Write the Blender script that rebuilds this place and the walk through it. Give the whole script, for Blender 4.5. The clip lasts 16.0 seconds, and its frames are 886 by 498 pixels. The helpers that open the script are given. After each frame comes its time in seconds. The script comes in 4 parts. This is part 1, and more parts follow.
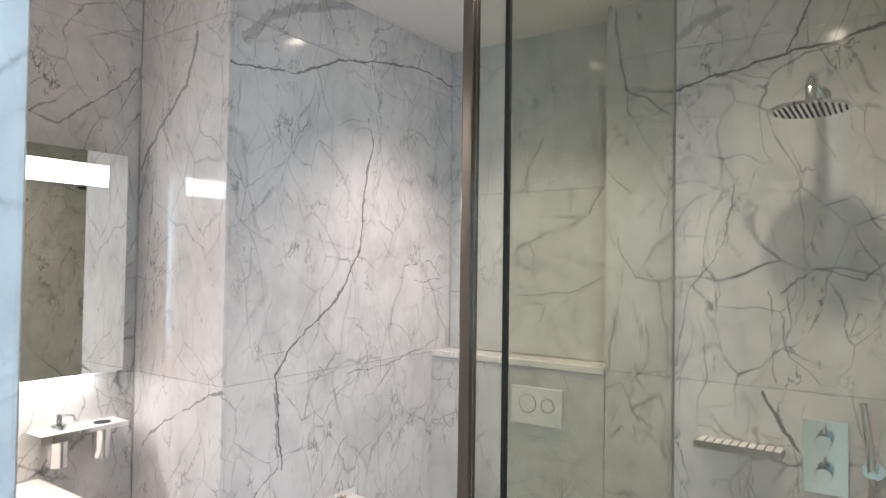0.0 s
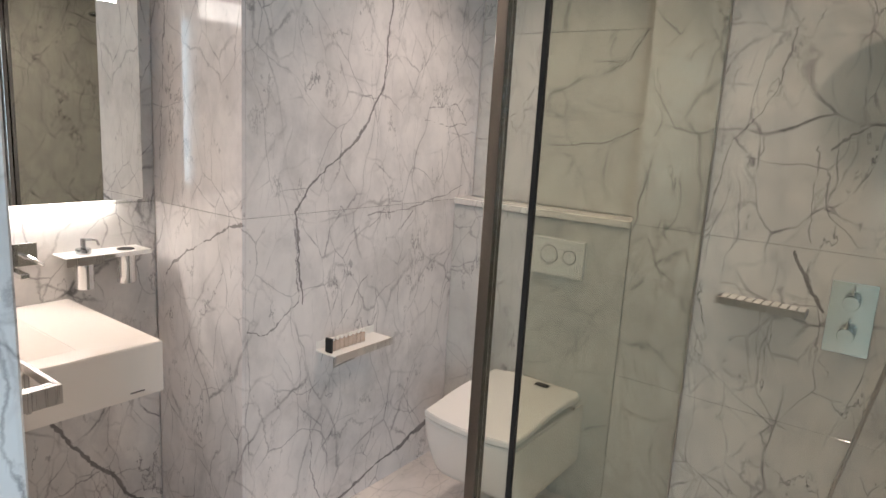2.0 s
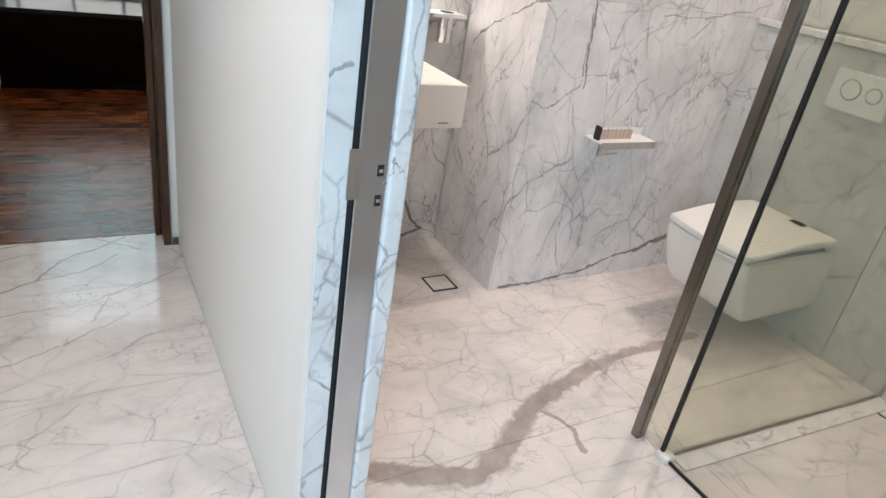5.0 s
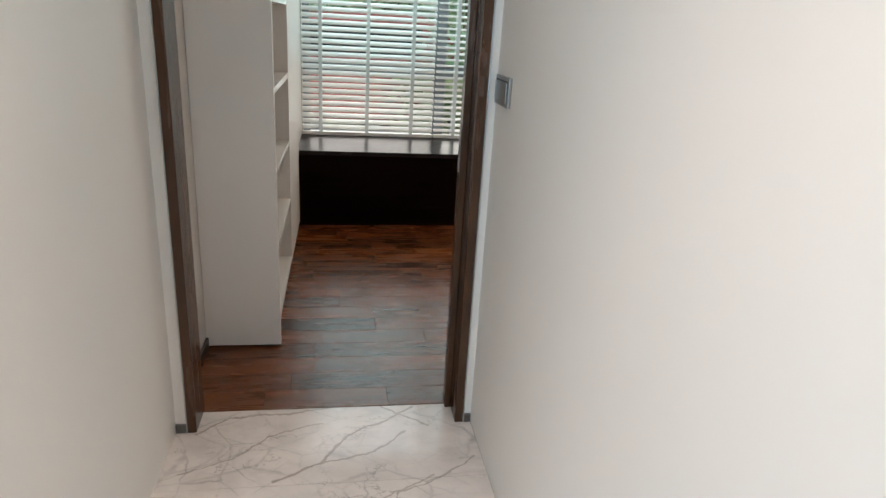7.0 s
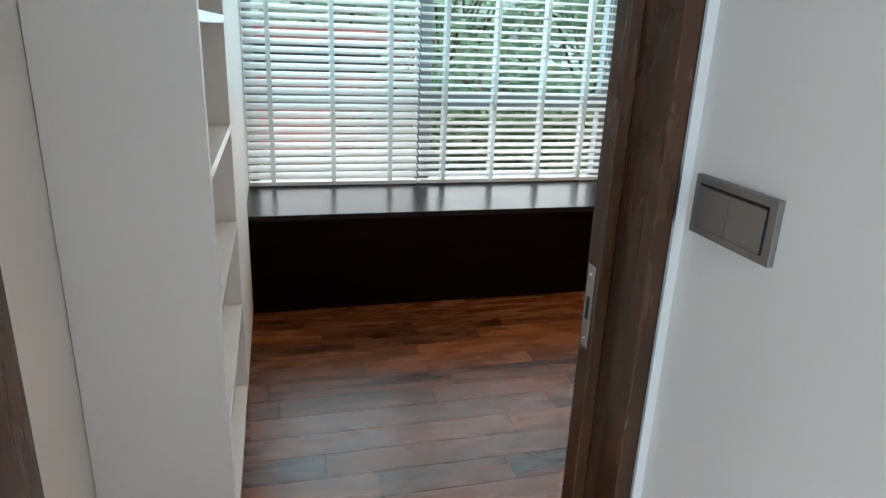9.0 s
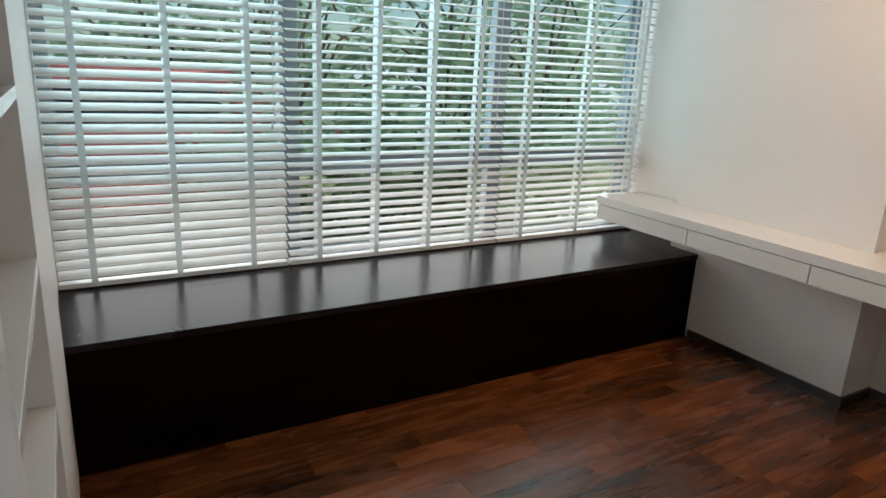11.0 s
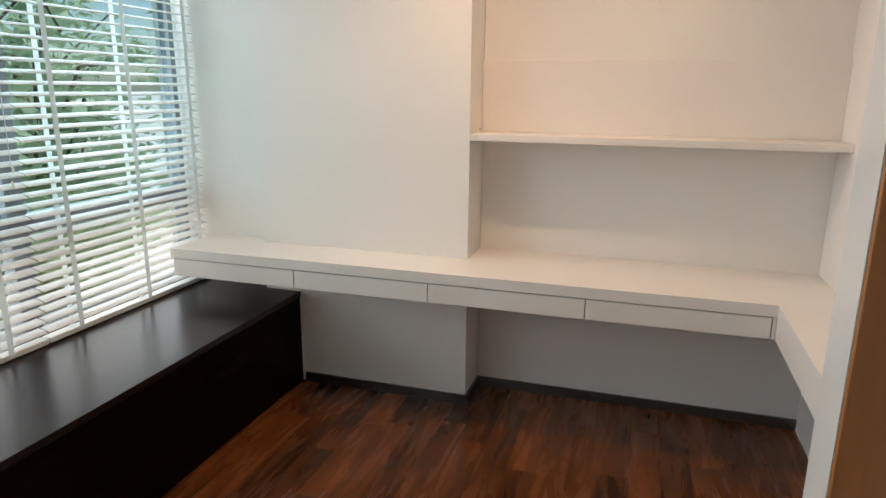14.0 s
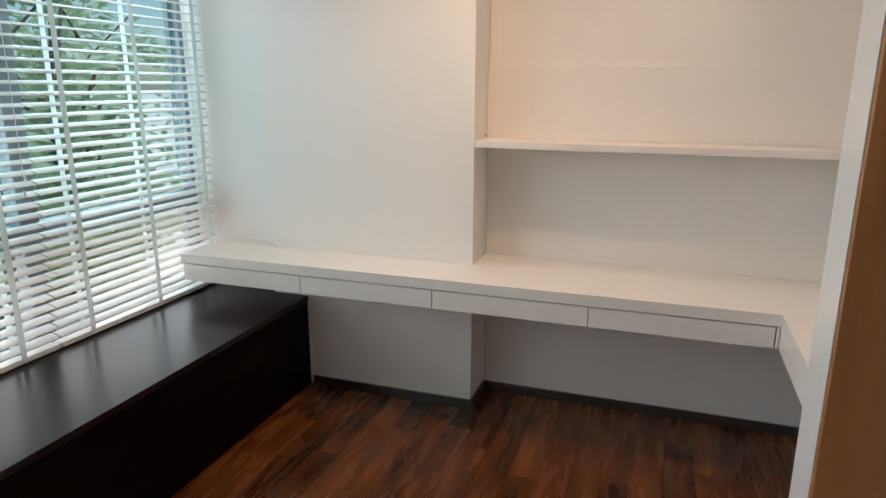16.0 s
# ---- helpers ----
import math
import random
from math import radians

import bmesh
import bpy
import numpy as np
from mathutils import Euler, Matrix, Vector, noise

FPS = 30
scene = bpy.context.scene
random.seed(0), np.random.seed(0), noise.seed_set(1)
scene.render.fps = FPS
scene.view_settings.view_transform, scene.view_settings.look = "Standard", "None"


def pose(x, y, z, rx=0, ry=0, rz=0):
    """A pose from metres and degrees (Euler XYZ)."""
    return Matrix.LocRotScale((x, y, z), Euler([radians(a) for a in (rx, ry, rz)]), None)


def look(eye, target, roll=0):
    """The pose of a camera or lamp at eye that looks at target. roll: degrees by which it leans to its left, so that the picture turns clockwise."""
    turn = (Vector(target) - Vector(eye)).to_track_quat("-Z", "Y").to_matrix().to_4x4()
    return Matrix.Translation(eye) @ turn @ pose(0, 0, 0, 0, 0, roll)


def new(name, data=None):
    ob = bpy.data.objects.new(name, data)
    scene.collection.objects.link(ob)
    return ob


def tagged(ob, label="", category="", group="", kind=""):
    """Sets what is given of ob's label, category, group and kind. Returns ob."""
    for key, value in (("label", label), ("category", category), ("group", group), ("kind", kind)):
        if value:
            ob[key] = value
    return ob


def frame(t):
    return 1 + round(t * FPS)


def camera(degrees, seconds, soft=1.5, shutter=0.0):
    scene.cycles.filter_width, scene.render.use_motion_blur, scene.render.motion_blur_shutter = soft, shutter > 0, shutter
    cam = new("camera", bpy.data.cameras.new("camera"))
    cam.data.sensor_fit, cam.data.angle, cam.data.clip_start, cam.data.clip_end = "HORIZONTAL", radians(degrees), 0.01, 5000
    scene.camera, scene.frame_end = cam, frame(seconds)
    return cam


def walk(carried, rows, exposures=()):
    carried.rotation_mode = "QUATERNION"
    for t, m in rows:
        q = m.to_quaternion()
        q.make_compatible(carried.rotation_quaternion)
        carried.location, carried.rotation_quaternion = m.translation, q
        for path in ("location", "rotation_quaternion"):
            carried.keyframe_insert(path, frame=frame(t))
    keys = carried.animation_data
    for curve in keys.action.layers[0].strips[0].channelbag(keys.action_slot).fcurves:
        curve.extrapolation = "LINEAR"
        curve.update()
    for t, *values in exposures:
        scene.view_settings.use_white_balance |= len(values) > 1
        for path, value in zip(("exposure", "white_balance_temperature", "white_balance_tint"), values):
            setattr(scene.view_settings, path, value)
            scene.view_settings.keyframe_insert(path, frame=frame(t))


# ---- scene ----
cam = camera(68.6, 16.0)

PATH = [
    (0, (-0.157, -2.46, 1.617), (1.48, -1.314, 1.666), 0.8),
    (0.5, (-0.121, -2.435, 1.596), (1.455, -1.206, 1.545), 3.1),
    (1, (-0.108, -2.418, 1.574), (1.476, -1.218, 1.35), 3.2),
    (1.5, (-0.099, -2.411, 1.563), (1.508, -1.248, 1.309), 3.3),
    (2, (-0.096, -2.411, 1.548), (1.482, -1.241, 1.17), 3.3),
    (2.5, (-0.091, -2.408, 1.502), (1.491, -1.294, 0.996), 4.4),
    (3, (-0.084, -2.407, 1.481), (1.491, -1.33, 0.882), 5.3),
    (3.5, (-0.089, -2.409, 1.45), (1.479, -1.404, 0.721), 6.6),
    (4, (-0.124, -2.441, 1.428), (1.44, -1.488, 0.624), 9.1),
    (4.3, (-0.187, -2.452, 1.392), (1.282, -1.371, 0.553), 12.0),
    (4.5, (-0.228, -2.578, 1.414), (1.046, -1.295, 0.558), 10.9),
    (5, (-0.344, -2.636, 1.395), (0.612, -1.127, 0.497), 9.6),
    (5.2, (-0.386, -2.627, 1.391), (0.424, -1.03, 0.501), 7.5),
    (7.3, (-0.500, -1.786, 1.33), (-0.183, 0.085, 0.68), 3.4),
    (7.5, (-0.519, -1.666, 1.32), (-0.185, 0.194, 0.664), 2.9),
    (8, (-0.514, -1.355, 1.29), (-0.223, 0.481, 0.553), 3.9),
    (8.5, (-0.501, -1.041, 1.317), (-0.243, 0.809, 0.601), 3.0),
    (9, (-0.574, -0.799, 1.383), (-0.092, 1.036, 0.75), 2.2),
    (9.2, (-0.586, -0.7, 1.395), (-0.088, 1.158, 0.849), 2.3),
    (11.3, (-0.655, 0.068, 1.51), (0.38, 1.678, 0.932), 2.0),
    (11.5, (-0.66, 0.135, 1.524), (0.408, 1.707, 0.902), 1.5),
    (12, (-0.636, 0.297, 1.524), (0.613, 1.744, 0.936), -0.4),
    (12.5, (-0.564, 0.418, 1.503), (0.855, 1.685, 0.884), 0.9),
    (13, (-0.495, 0.512, 1.527), (1.103, 1.576, 0.967), 1.6),
    (13.5, (-0.494, 0.582, 1.529), (1.255, 1.422, 1.046), 0.6),
    (14, (-0.478, 0.654, 1.555), (1.378, 1.226, 1.077), 0.5),
    (14.5, (-0.489, 0.694, 1.582), (1.433, 1.099, 1.203), 0.1),
    (15, (-0.495, 0.689, 1.61), (1.454, 1.087, 1.404), 0.1),
    (15.5, (-0.478, 0.669, 1.584), (1.452, 1.122, 1.319), 0.4),
    (16, (-0.463, 0.591, 1.601), (1.373, 1.216, 1.114), 0.2),
]
EXPOSURES = [(0.0, -0.05, 6250, 8), (1.0, -0.42, 6600, 10.5), (2.0, -0.45, 6850, 12), (3.0, -0.22, 7100, 13.5), (3.8, -0.12, 7100, 13.5), (4.5, 0.08, 6700, 10.5), (5.2, -0.12, 6450, 9.5), (7.3, -0.02, 7000, 12), (8.0, 0.25, 6950, 12), (8.5, 0.3, 6650, 10.5), (9.2, 0.25, 6050, 7), (11.3, -0.25, 6550, 12), (12.5, -0.1, 6650, 13), (13.0, -0.15, 6700, 12), (14.0, -0.05, 6550, 11), (15.0, 0.0, 6450, 10), (15.5, -0.3, 6250, 10), (16.0, -0.12, 6300, 10.5)]
walk(cam, [(t, look(eye, target, roll)) for t, eye, target, roll in PATH], EXPOSURES)

world = bpy.data.worlds.new("sky")
scene.world = world
world.use_nodes = True
_n = world.node_tree.nodes
_sky = _n.new("ShaderNodeTexSky")
_sky.sky_type, _sky.sun_disc = "NISHITA", False
_sky.sun_elevation, _sky.sun_rotation = radians(55), radians(150)
world.node_tree.links.new(_sky.outputs[0], _n["Background"].inputs[0])
_n["Background"].inputs[1].default_value = 0.15


def lamp(name, kind, m, energy, color, **more):
    data = bpy.data.lights.new(name, kind)
    data.energy, data.color = energy, color
    ob = new(name, data)
    ob.matrix_world = m
    return ob


sun = lamp("sun", "SUN", look((0, 0, 0), (-0.30, 0.50, -0.82)), 5.0, (1, 0.95, 0.88))
sun.data.angle = radians(0.5)

WARM = (1.0, 0.83, 0.74)
BATH_SPOTS = [(1.90, -1.207, 24.0), (0.40, -0.86, 25.0), (1.49, -2.25, 15.0)]
HALL_SPOTS = [(-0.62, -1.62, 40), (-0.5, -0.7, 4)]
STUDY_SPOTS = [(2.25, 0.60, 6), (1.75, 1.35, 24)]
CEIL = 2.65


def downlamp(x, y, watts, angle=150, color=WARM):
    ob = lamp("downlight_lamp", "SPOT", pose(x, y, CEIL - 0.02), watts, color)
    ob.data.spot_size, ob.data.spot_blend, ob.data.shadow_soft_size = radians(angle), 1.0, 0.04


for sx, sy, sw in BATH_SPOTS:
    downlamp(sx, sy, sw * 3.2, 102 if sy > -2 else 150)
for sx, sy, sw in HALL_SPOTS:
    downlamp(sx, sy, sw * 2.5, 88)
for sx, sy, sw in STUDY_SPOTS:
    downlamp(sx, sy, sw * 2.5, 155, (1.0, 0.66, 0.42))

# sky light through the tinted upper panes and the clear lower ones
win = lamp("window_daylight", "AREA", look((0.85, 3.13, 1.74), (0.85, 0, 1.4)), 58, (0.88, 0.96, 1.0))
win.data.shape, win.data.size, win.data.size_y = "RECTANGLE", 3.2, 1.40
win_low = lamp("window_daylight_low", "AREA", look((0.85, 3.13, 0.74), (0.85, 0, 0.6)), 13, (1.0, 0.97, 0.98))
win_low.data.shape, win_low.data.size, win_low.data.size_y = "RECTANGLE", 3.2, 0.43

hall_day = lamp("hall_window_daylight", "AREA", look((-1.6, -3.9, 1.6), (0, -1.6, 1.2)), 68, (0.55, 0.79, 1.0))
hall_day.data.shape, hall_day.data.size, hall_day.data.size_y = "RECTANGLE", 1.0, 1.6

# ---- materials ----


class Mat:
    def __init__(self, name, color=(0.8, 0.8, 0.8), rough=0.5, metal=0.0, **kw):
        self.m = bpy.data.materials.new(name)
        self.m.use_nodes = True
        self.t = self.m.node_tree
        self.b = self.t.nodes["Principled BSDF"]
        self.b.inputs["Base Color"].default_value = (*color, 1)
        self.b.inputs["Roughness"].default_value = rough
        self.b.inputs["Metallic"].default_value = metal
        for k, v in kw.items():
            self.b.inputs[k.replace("_", " ")].default_value = v

    def node(self, kind, **values):
        n = self.t.nodes.new(kind)
        for k, v in values.items():
            n.inputs[k].default_value = v
        return n

    def link(self, a, b):
        self.t.links.new(a, b)

    def math(self, op, a, b=0.0, c=0.0, clamp=False):
        n = self.t.nodes.new("ShaderNodeMath")
        n.operation, n.use_clamp = op, clamp
        for i, v in enumerate((a, b, c)):
            if isinstance(v, (int, float)):
                n.inputs[i].default_value = v
            else:
                self.link(v, n.inputs[i])
        return n.outputs[0]

    def vec(self, op, a, b=(0, 0, 0), out=0):
        n = self.t.nodes.new("ShaderNodeVectorMath")
        n.operation = op
        for i, v in enumerate((a, b)):
            if isinstance(v, (tuple, list)):
                n.inputs[i].default_value = v
            else:
                self.link(v, n.inputs[i])
        return n.outputs[out]

    def noise(self, vec, scale, detail=4.0, rough=0.55, distort=0.0, color=False):
        n = self.node("ShaderNodeTexNoise", Scale=scale, Detail=detail, Roughness=rough, Distortion=distort)
        self.link(vec, n.inputs["Vector"])
        return n.outputs["Color" if color else "Fac"]

    def ramp(self, fac, stops):
        n = self.t.nodes.new("ShaderNodeValToRGB")
        e = n.color_ramp.elements
        e[0].position, e[0].color = stops[0][0], (*stops[0][1], 1)
        e[1].position, e[1].color = stops[-1][0], (*stops[-1][1], 1)
        for p, c in stops[1:-1]:
            e.new(p).color = (*c, 1)
        self.link(fac, n.inputs[0])
        return n.outputs[0]

    def mix(self, fac, a, b):
        n = self.t.nodes.new("ShaderNodeMix")
        n.data_type = "RGBA"
        for i, v in ((0, fac), (6, a), (7, b)):
            if isinstance(v, tuple):
                n.inputs[i].default_value = (*v, 1)
            elif isinstance(v, (int, float)):
                n.inputs[i].default_value = v
            else:
                self.link(v, n.inputs[i])
        return n.outputs[2]

    def bump(self, height, strength=0.2, dist=0.002):
        n = self.node("ShaderNodeBump", Strength=strength, Distance=dist)
        self.link(height, n.inputs["Height"])
        self.link(n.outputs[0], self.b.inputs["Normal"])

    def pos(self):
        return self.t.nodes.new("ShaderNodeNewGeometry").outputs["Position"]


def marble(name, veins=(), base=(0.72, 0.69, 0.67), shift=(0, 0, 0), skew=(1, 1, 1), tints=((0.08, 0.075, 0.08), (0.22, 0.20, 0.20)), busy=1.0):
    """Polished white stone with grey veins; veins: big single ones, as (points, width, darkness)."""
    k = Mat(name, rough=0.09)
    p0 = k.pos()
    p = k.vec("MULTIPLY", k.vec("ADD", p0, shift), skew)
    warp = k.vec("SCALE", k.vec("SUBTRACT", k.noise(p, 1.8, 2.5, 0.5, color=True), (0.5, 0.5, 0.5)), (0, 0, 0))
    warp.node.inputs["Scale"].default_value = 0.30
    pw = k.vec("ADD", p, warp)
    warp2 = k.vec("SCALE", k.vec("SUBTRACT", k.noise(p, 7.0, 6, 0.7, color=True), (0.5, 0.5, 0.5)), (0, 0, 0))
    warp2.node.inputs["Scale"].default_value = 0.042
    pw = k.vec("ADD", pw, warp2)

    def cells(scale, width, stretch):
        v = k.t.nodes.new("ShaderNodeTexVoronoi")
        v.feature = "DISTANCE_TO_EDGE"
        v.inputs["Scale"].default_value = scale
        k.link(k.vec("MULTIPLY", pw, stretch), v.inputs["Vector"])
        return k.math("SUBTRACT", 1.0, k.math("DIVIDE", v.outputs[0], width), clamp=True)

    patch = k.math("MULTIPLY_ADD", k.noise(p, 1.9, 3), 3.4, -1.25, clamp=True)
    patch2 = k.math("MULTIPLY_ADD", k.noise(k.vec("ADD", p, (7, 3, 5)), 3.4, 4), 4.5, -1.8, clamp=True)
    cut = k.math("MULTIPLY_ADD", k.noise(p, 16.0, 3), 3.0, -0.9, clamp=True)
    big = k.math("MULTIPLY", k.math("MULTIPLY", cells(2.6, 0.014, (1, 1, 0.7)), patch), k.math("MULTIPLY_ADD", k.noise(p, 8.0, 4), 4.0, -1.4, clamp=True))
    halo = k.math("MULTIPLY", k.math("POWER", cells(2.6, 0.16, (1, 1, 0.7)), 2.0), patch)
    fine = k.math("MULTIPLY", k.math("MULTIPLY", cells(4.6, 0.017, (1.1, 1, 0.62)), patch2), cut)
    web = k.math("MULTIPLY", cells(3.4, 0.009, (1, 1.1, 0.75)), k.math("MULTIPLY_ADD", k.noise(k.vec("ADD", p, (4, 6, 1)), 5.0, 3), 4.5, -1.7, clamp=True))
    fleck = k.math("MULTIPLY_ADD", k.noise(k.vec("MULTIPLY", p, (1, 1, 0.6)), 22.0, 3, 0.6), 16.0, -11.0, clamp=True)
    patch3 = k.math("MULTIPLY_ADD", k.noise(k.vec("ADD", p, (2, 9, 4)), 4.5, 3), 5.0, -2.4, clamp=True)
    hair = k.math("MULTIPLY", k.math("MULTIPLY", cells(9.5, 0.036, (1, 1.2, 0.55)), patch3), 0.62 * busy)
    veil = k.math("MULTIPLY", k.math("MULTIPLY", k.math("POWER", cells(4.6, 0.17, (1.1, 1, 0.5)), 1.6), patch2), 0.24 * busy)
    def ridge(off, scale, width, stretch):
        n = k.noise(k.vec("MULTIPLY", k.vec("ADD", p, off), stretch), scale, 7, 0.62)
        return k.math("SUBTRACT", 1.0, k.math("DIVIDE", k.math("ABSOLUTE", k.math("SUBTRACT", n, 0.5)), width), clamp=True)

    crack = k.math("MULTIPLY", k.math("MULTIPLY", ridge((3, 1, 8), 2.6, 0.007, (1.2, 1.2, 0.6)), k.math("MULTIPLY_ADD", k.noise(p, 5.5, 4), 5.0, -2.2, clamp=True)), 0.9 * busy)
    smoke = k.math("MULTIPLY", k.math("POWER", ridge((5, 5, 2), 2.2, 0.07, (1.1, 1.1, 0.7)), 1.5), 0.22 * busy)
    cloud = k.noise(pw, 3.2, 7, 0.66)
    speck = k.noise(p, 70, 3, 0.6)
    tone = k.ramp(cloud, [(0.28, tuple(c * 0.74 for c in base)), (0.47, tuple(c * 0.95 for c in base)), (0.7, tuple(min(1, c * 1.06) for c in base))])
    tone = k.mix(k.math("MULTIPLY", speck, 0.10), tone, tuple(c * 0.6 for c in base))
    tone = k.mix(k.math("MULTIPLY", halo, 0.22), tone, (0.40, 0.39, 0.39))
    tone = k.mix(veil, tone, (0.42, 0.41, 0.42))
    tone = k.mix(smoke, tone, (0.40, 0.39, 0.40))
    tone = k.mix(crack, tone, (0.16, 0.155, 0.16))
    tone = k.mix(hair, tone, (0.36, 0.34, 0.34))
    tone = k.mix(k.math("MULTIPLY", web, 0.7 * busy, clamp=True), tone, (0.20, 0.19, 0.20))
    tone = k.mix(k.math("MULTIPLY", fleck, 0.55 * busy, clamp=True), tone, (0.24, 0.23, 0.24))
    tone = k.mix(k.math("MULTIPLY", fine, 0.85 * busy, clamp=True), tone, (0.15, 0.145, 0.155))
    tone = k.mix(k.math("MULTIPLY", big, 0.85 * busy), tone, (0.10, 0.095, 0.10))
    # single veins laid along a line of places
    if veins:
        wob = k.vec("SCALE", k.vec("SUBTRACT", k.noise(p0, 9.0, 6, 0.68, color=True), (0.5, 0.5, 0.5)), (0, 0, 0))
        wob.node.inputs["Scale"].default_value = 0.06
        pv = k.vec("ADD", p0, wob)
        ragged = k.noise(p0, 14, 4, 0.6)
        total = None
        for points, width, dark in veins:
            near = None
            flat = tuple(0.3 if max(q[i] for q in points) - min(q[i] for q in points) < 1e-6 else 1.0 for i in range(3))
            for a, b in zip(points, points[1:]):
                a, b = Vector(a), Vector(b)
                ab = b - a
                pa = k.vec("MULTIPLY", k.vec("SUBTRACT", pv, tuple(a)), flat)
                h = k.math("DIVIDE", k.vec("DOT_PRODUCT", pa, tuple(ab), 1), ab.length_squared, clamp=True)
                on = k.vec("SCALE", tuple(ab), (0, 0, 0))
                k.link(h, on.node.inputs["Scale"])
                d = k.vec("LENGTH", k.vec("SUBTRACT", pa, on), out=1)
                near = d if near is None else k.math("MINIMUM", near, d)
            w = k.math("MULTIPLY", k.math("MULTIPLY_ADD", ragged, 1.7, -0.1), width * 0.85)
            f = k.math("SUBTRACT", 1.15, k.math("DIVIDE", near, w), clamp=True)
            f = k.math("MULTIPLY", k.math("MULTIPLY", f, 2.2, clamp=True), dark)
            total = f if total is None else k.math("MAXIMUM", total, f)
        tint = k.mix(k.math("MULTIPLY_ADD", ragged, 2.4, -0.7, clamp=True), tints[0], tints[1])
        tone = k.mix(total, tone, tint)
    k.link(tone, k.b.inputs["Base Color"])
    k.link(k.math("MULTIPLY_ADD", cloud, 0.10, 0.05), k.b.inputs["Roughness"])
    return k.m


def paint(name, color, rough=0.6, mottled=0.05, bump=0.12):
    k = Mat(name, rough=rough)
    p = k.pos()
    n = k.noise(p, 1.3, 5)
    k.link(k.mix(n, tuple(c * (1 - mottled) for c in color), tuple(min(1, c * (1 + mottled)) for c in color)), k.b.inputs["Base Color"])
    k.bump(k.noise(p, 220, 3), bump, 0.0006)
    return k.m


def lacquer(name, color, rough=0.2):
    k = Mat(name, rough=rough)
    p = k.pos()
    k.link(k.mix(k.noise(p, 2.0, 4), tuple(c * 0.96 for c in color), color), k.b.inputs["Base Color"])
    k.link(k.math("MULTIPLY_ADD", k.noise(p, 5, 5), 0.12, rough - 0.05), k.b.inputs["Roughness"])
    return k.m


def wood(name, dark, light, rough=0.35, axis=0, plank=False, strength=1.0):
    """Grain runs along the axis; planks differ by their own chance value."""
    k = Mat(name, rough=rough)
    p = k.pos()
    s = [18.0, 18.0, 18.0] if plank else [11.0, 11.0, 11.0]
    low = 0.47 if plank else 0.5
    s[axis] = 2.6 if plank else 1.6
    if plank:
        r = k.t.nodes.new("ShaderNodeObjectInfo").outputs["Random"]
        off = k.t.nodes.new("ShaderNodeCombineXYZ")
        k.link(k.math("MULTIPLY", r, 37.0), off.inputs[axis])
        k.link(k.math("MULTIPLY", r, 91.0), off.inputs[2])
        p = k.vec("ADD", p, off.outputs[0])
    grain = k.noise(k.vec("MULTIPLY", p, tuple(s)), 1.0, 4, 0.55, 0.6)
    fine = k.noise(k.vec("MULTIPLY", p, tuple(v * (2.0 if v < 2 else 6) for v in s)), 2.0, 4, 0.7)
    cloud = k.noise(k.vec("MULTIPLY", p, tuple(max(1.0, v * 0.22) for v in s)), 1.5, 4, 0.6)
    f = k.math("MULTIPLY_ADD", k.math("ADD", k.math("MULTIPLY", grain, 0.55), k.math("MULTIPLY", cloud, 0.55)), 2.2 * strength, low - 1.2 * strength, clamp=True)
    if plank:
        f = k.math("ADD", k.math("MULTIPLY", f, 0.85), k.math("MULTIPLY_ADD", r, 0.38, -0.14), clamp=True)
    c = k.mix(f, dark, light)
    c = k.mix(k.math("MULTIPLY", fine, 0.18), c, tuple(v * 0.45 for v in dark))
    k.link(c, k.b.inputs["Base Color"])
    k.link(k.math("MULTIPLY_ADD", grain, 0.16, rough - 0.06), k.b.inputs["Roughness"])
    k.bump(k.math("ADD", grain, fine), 0.06, 0.0006)
    return k.m


def metal(name, color=(0.75, 0.75, 0.74), rough=0.15, brushed=False):
    k = Mat(name, color, rough, 1.0)
    p = k.pos()
    if brushed:
        n = k.noise(k.vec("MULTIPLY", p, (400, 400, 6)), 1.0, 3)
        k.link(k.math("MULTIPLY_ADD", n, 0.2, rough - 0.08), k.b.inputs["Roughness"])
    else:
        k.link(k.math("MULTIPLY_ADD", k.noise(p, 30, 4), 0.08, rough - 0.03), k.b.inputs["Roughness"])
    return k.m


def glow(name, color, strength):
    k = Mat(name, color, 0.4)
    k.b.inputs["Emission Color"].default_value = (*color, 1)
    k.b.inputs["Emission Strength"].default_value = strength
    return k.m


def clear(name, tint, share):
    """A thin pane: mostly see-through with a mirror sheen at a slant."""
    k = Mat(name)
    t = k.t
    tr = t.nodes.new("ShaderNodeBsdfTransparent")
    tr.inputs[0].default_value = (*tint, 1)
    gl = t.nodes.new("ShaderNodeBsdfGlossy")
    gl.inputs["Roughness"].default_value = 0.01
    fr = t.nodes.new("ShaderNodeLayerWeight")
    fr.inputs[0].default_value = 0.5
    mx = t.nodes.new("ShaderNodeMixShader")
    t.links.new(k.math("MULTIPLY_ADD", k.math("POWER", fr.outputs[1], 5.0), 0.85 * share, 0.025 * share), mx.inputs[0])
    t.links.new(tr.outputs[0], mx.inputs[1])
    t.links.new(gl.outputs[0], mx.inputs[2])
    t.links.new(mx.outputs[0], t.nodes["Material Output"].inputs[0])
    return k.m


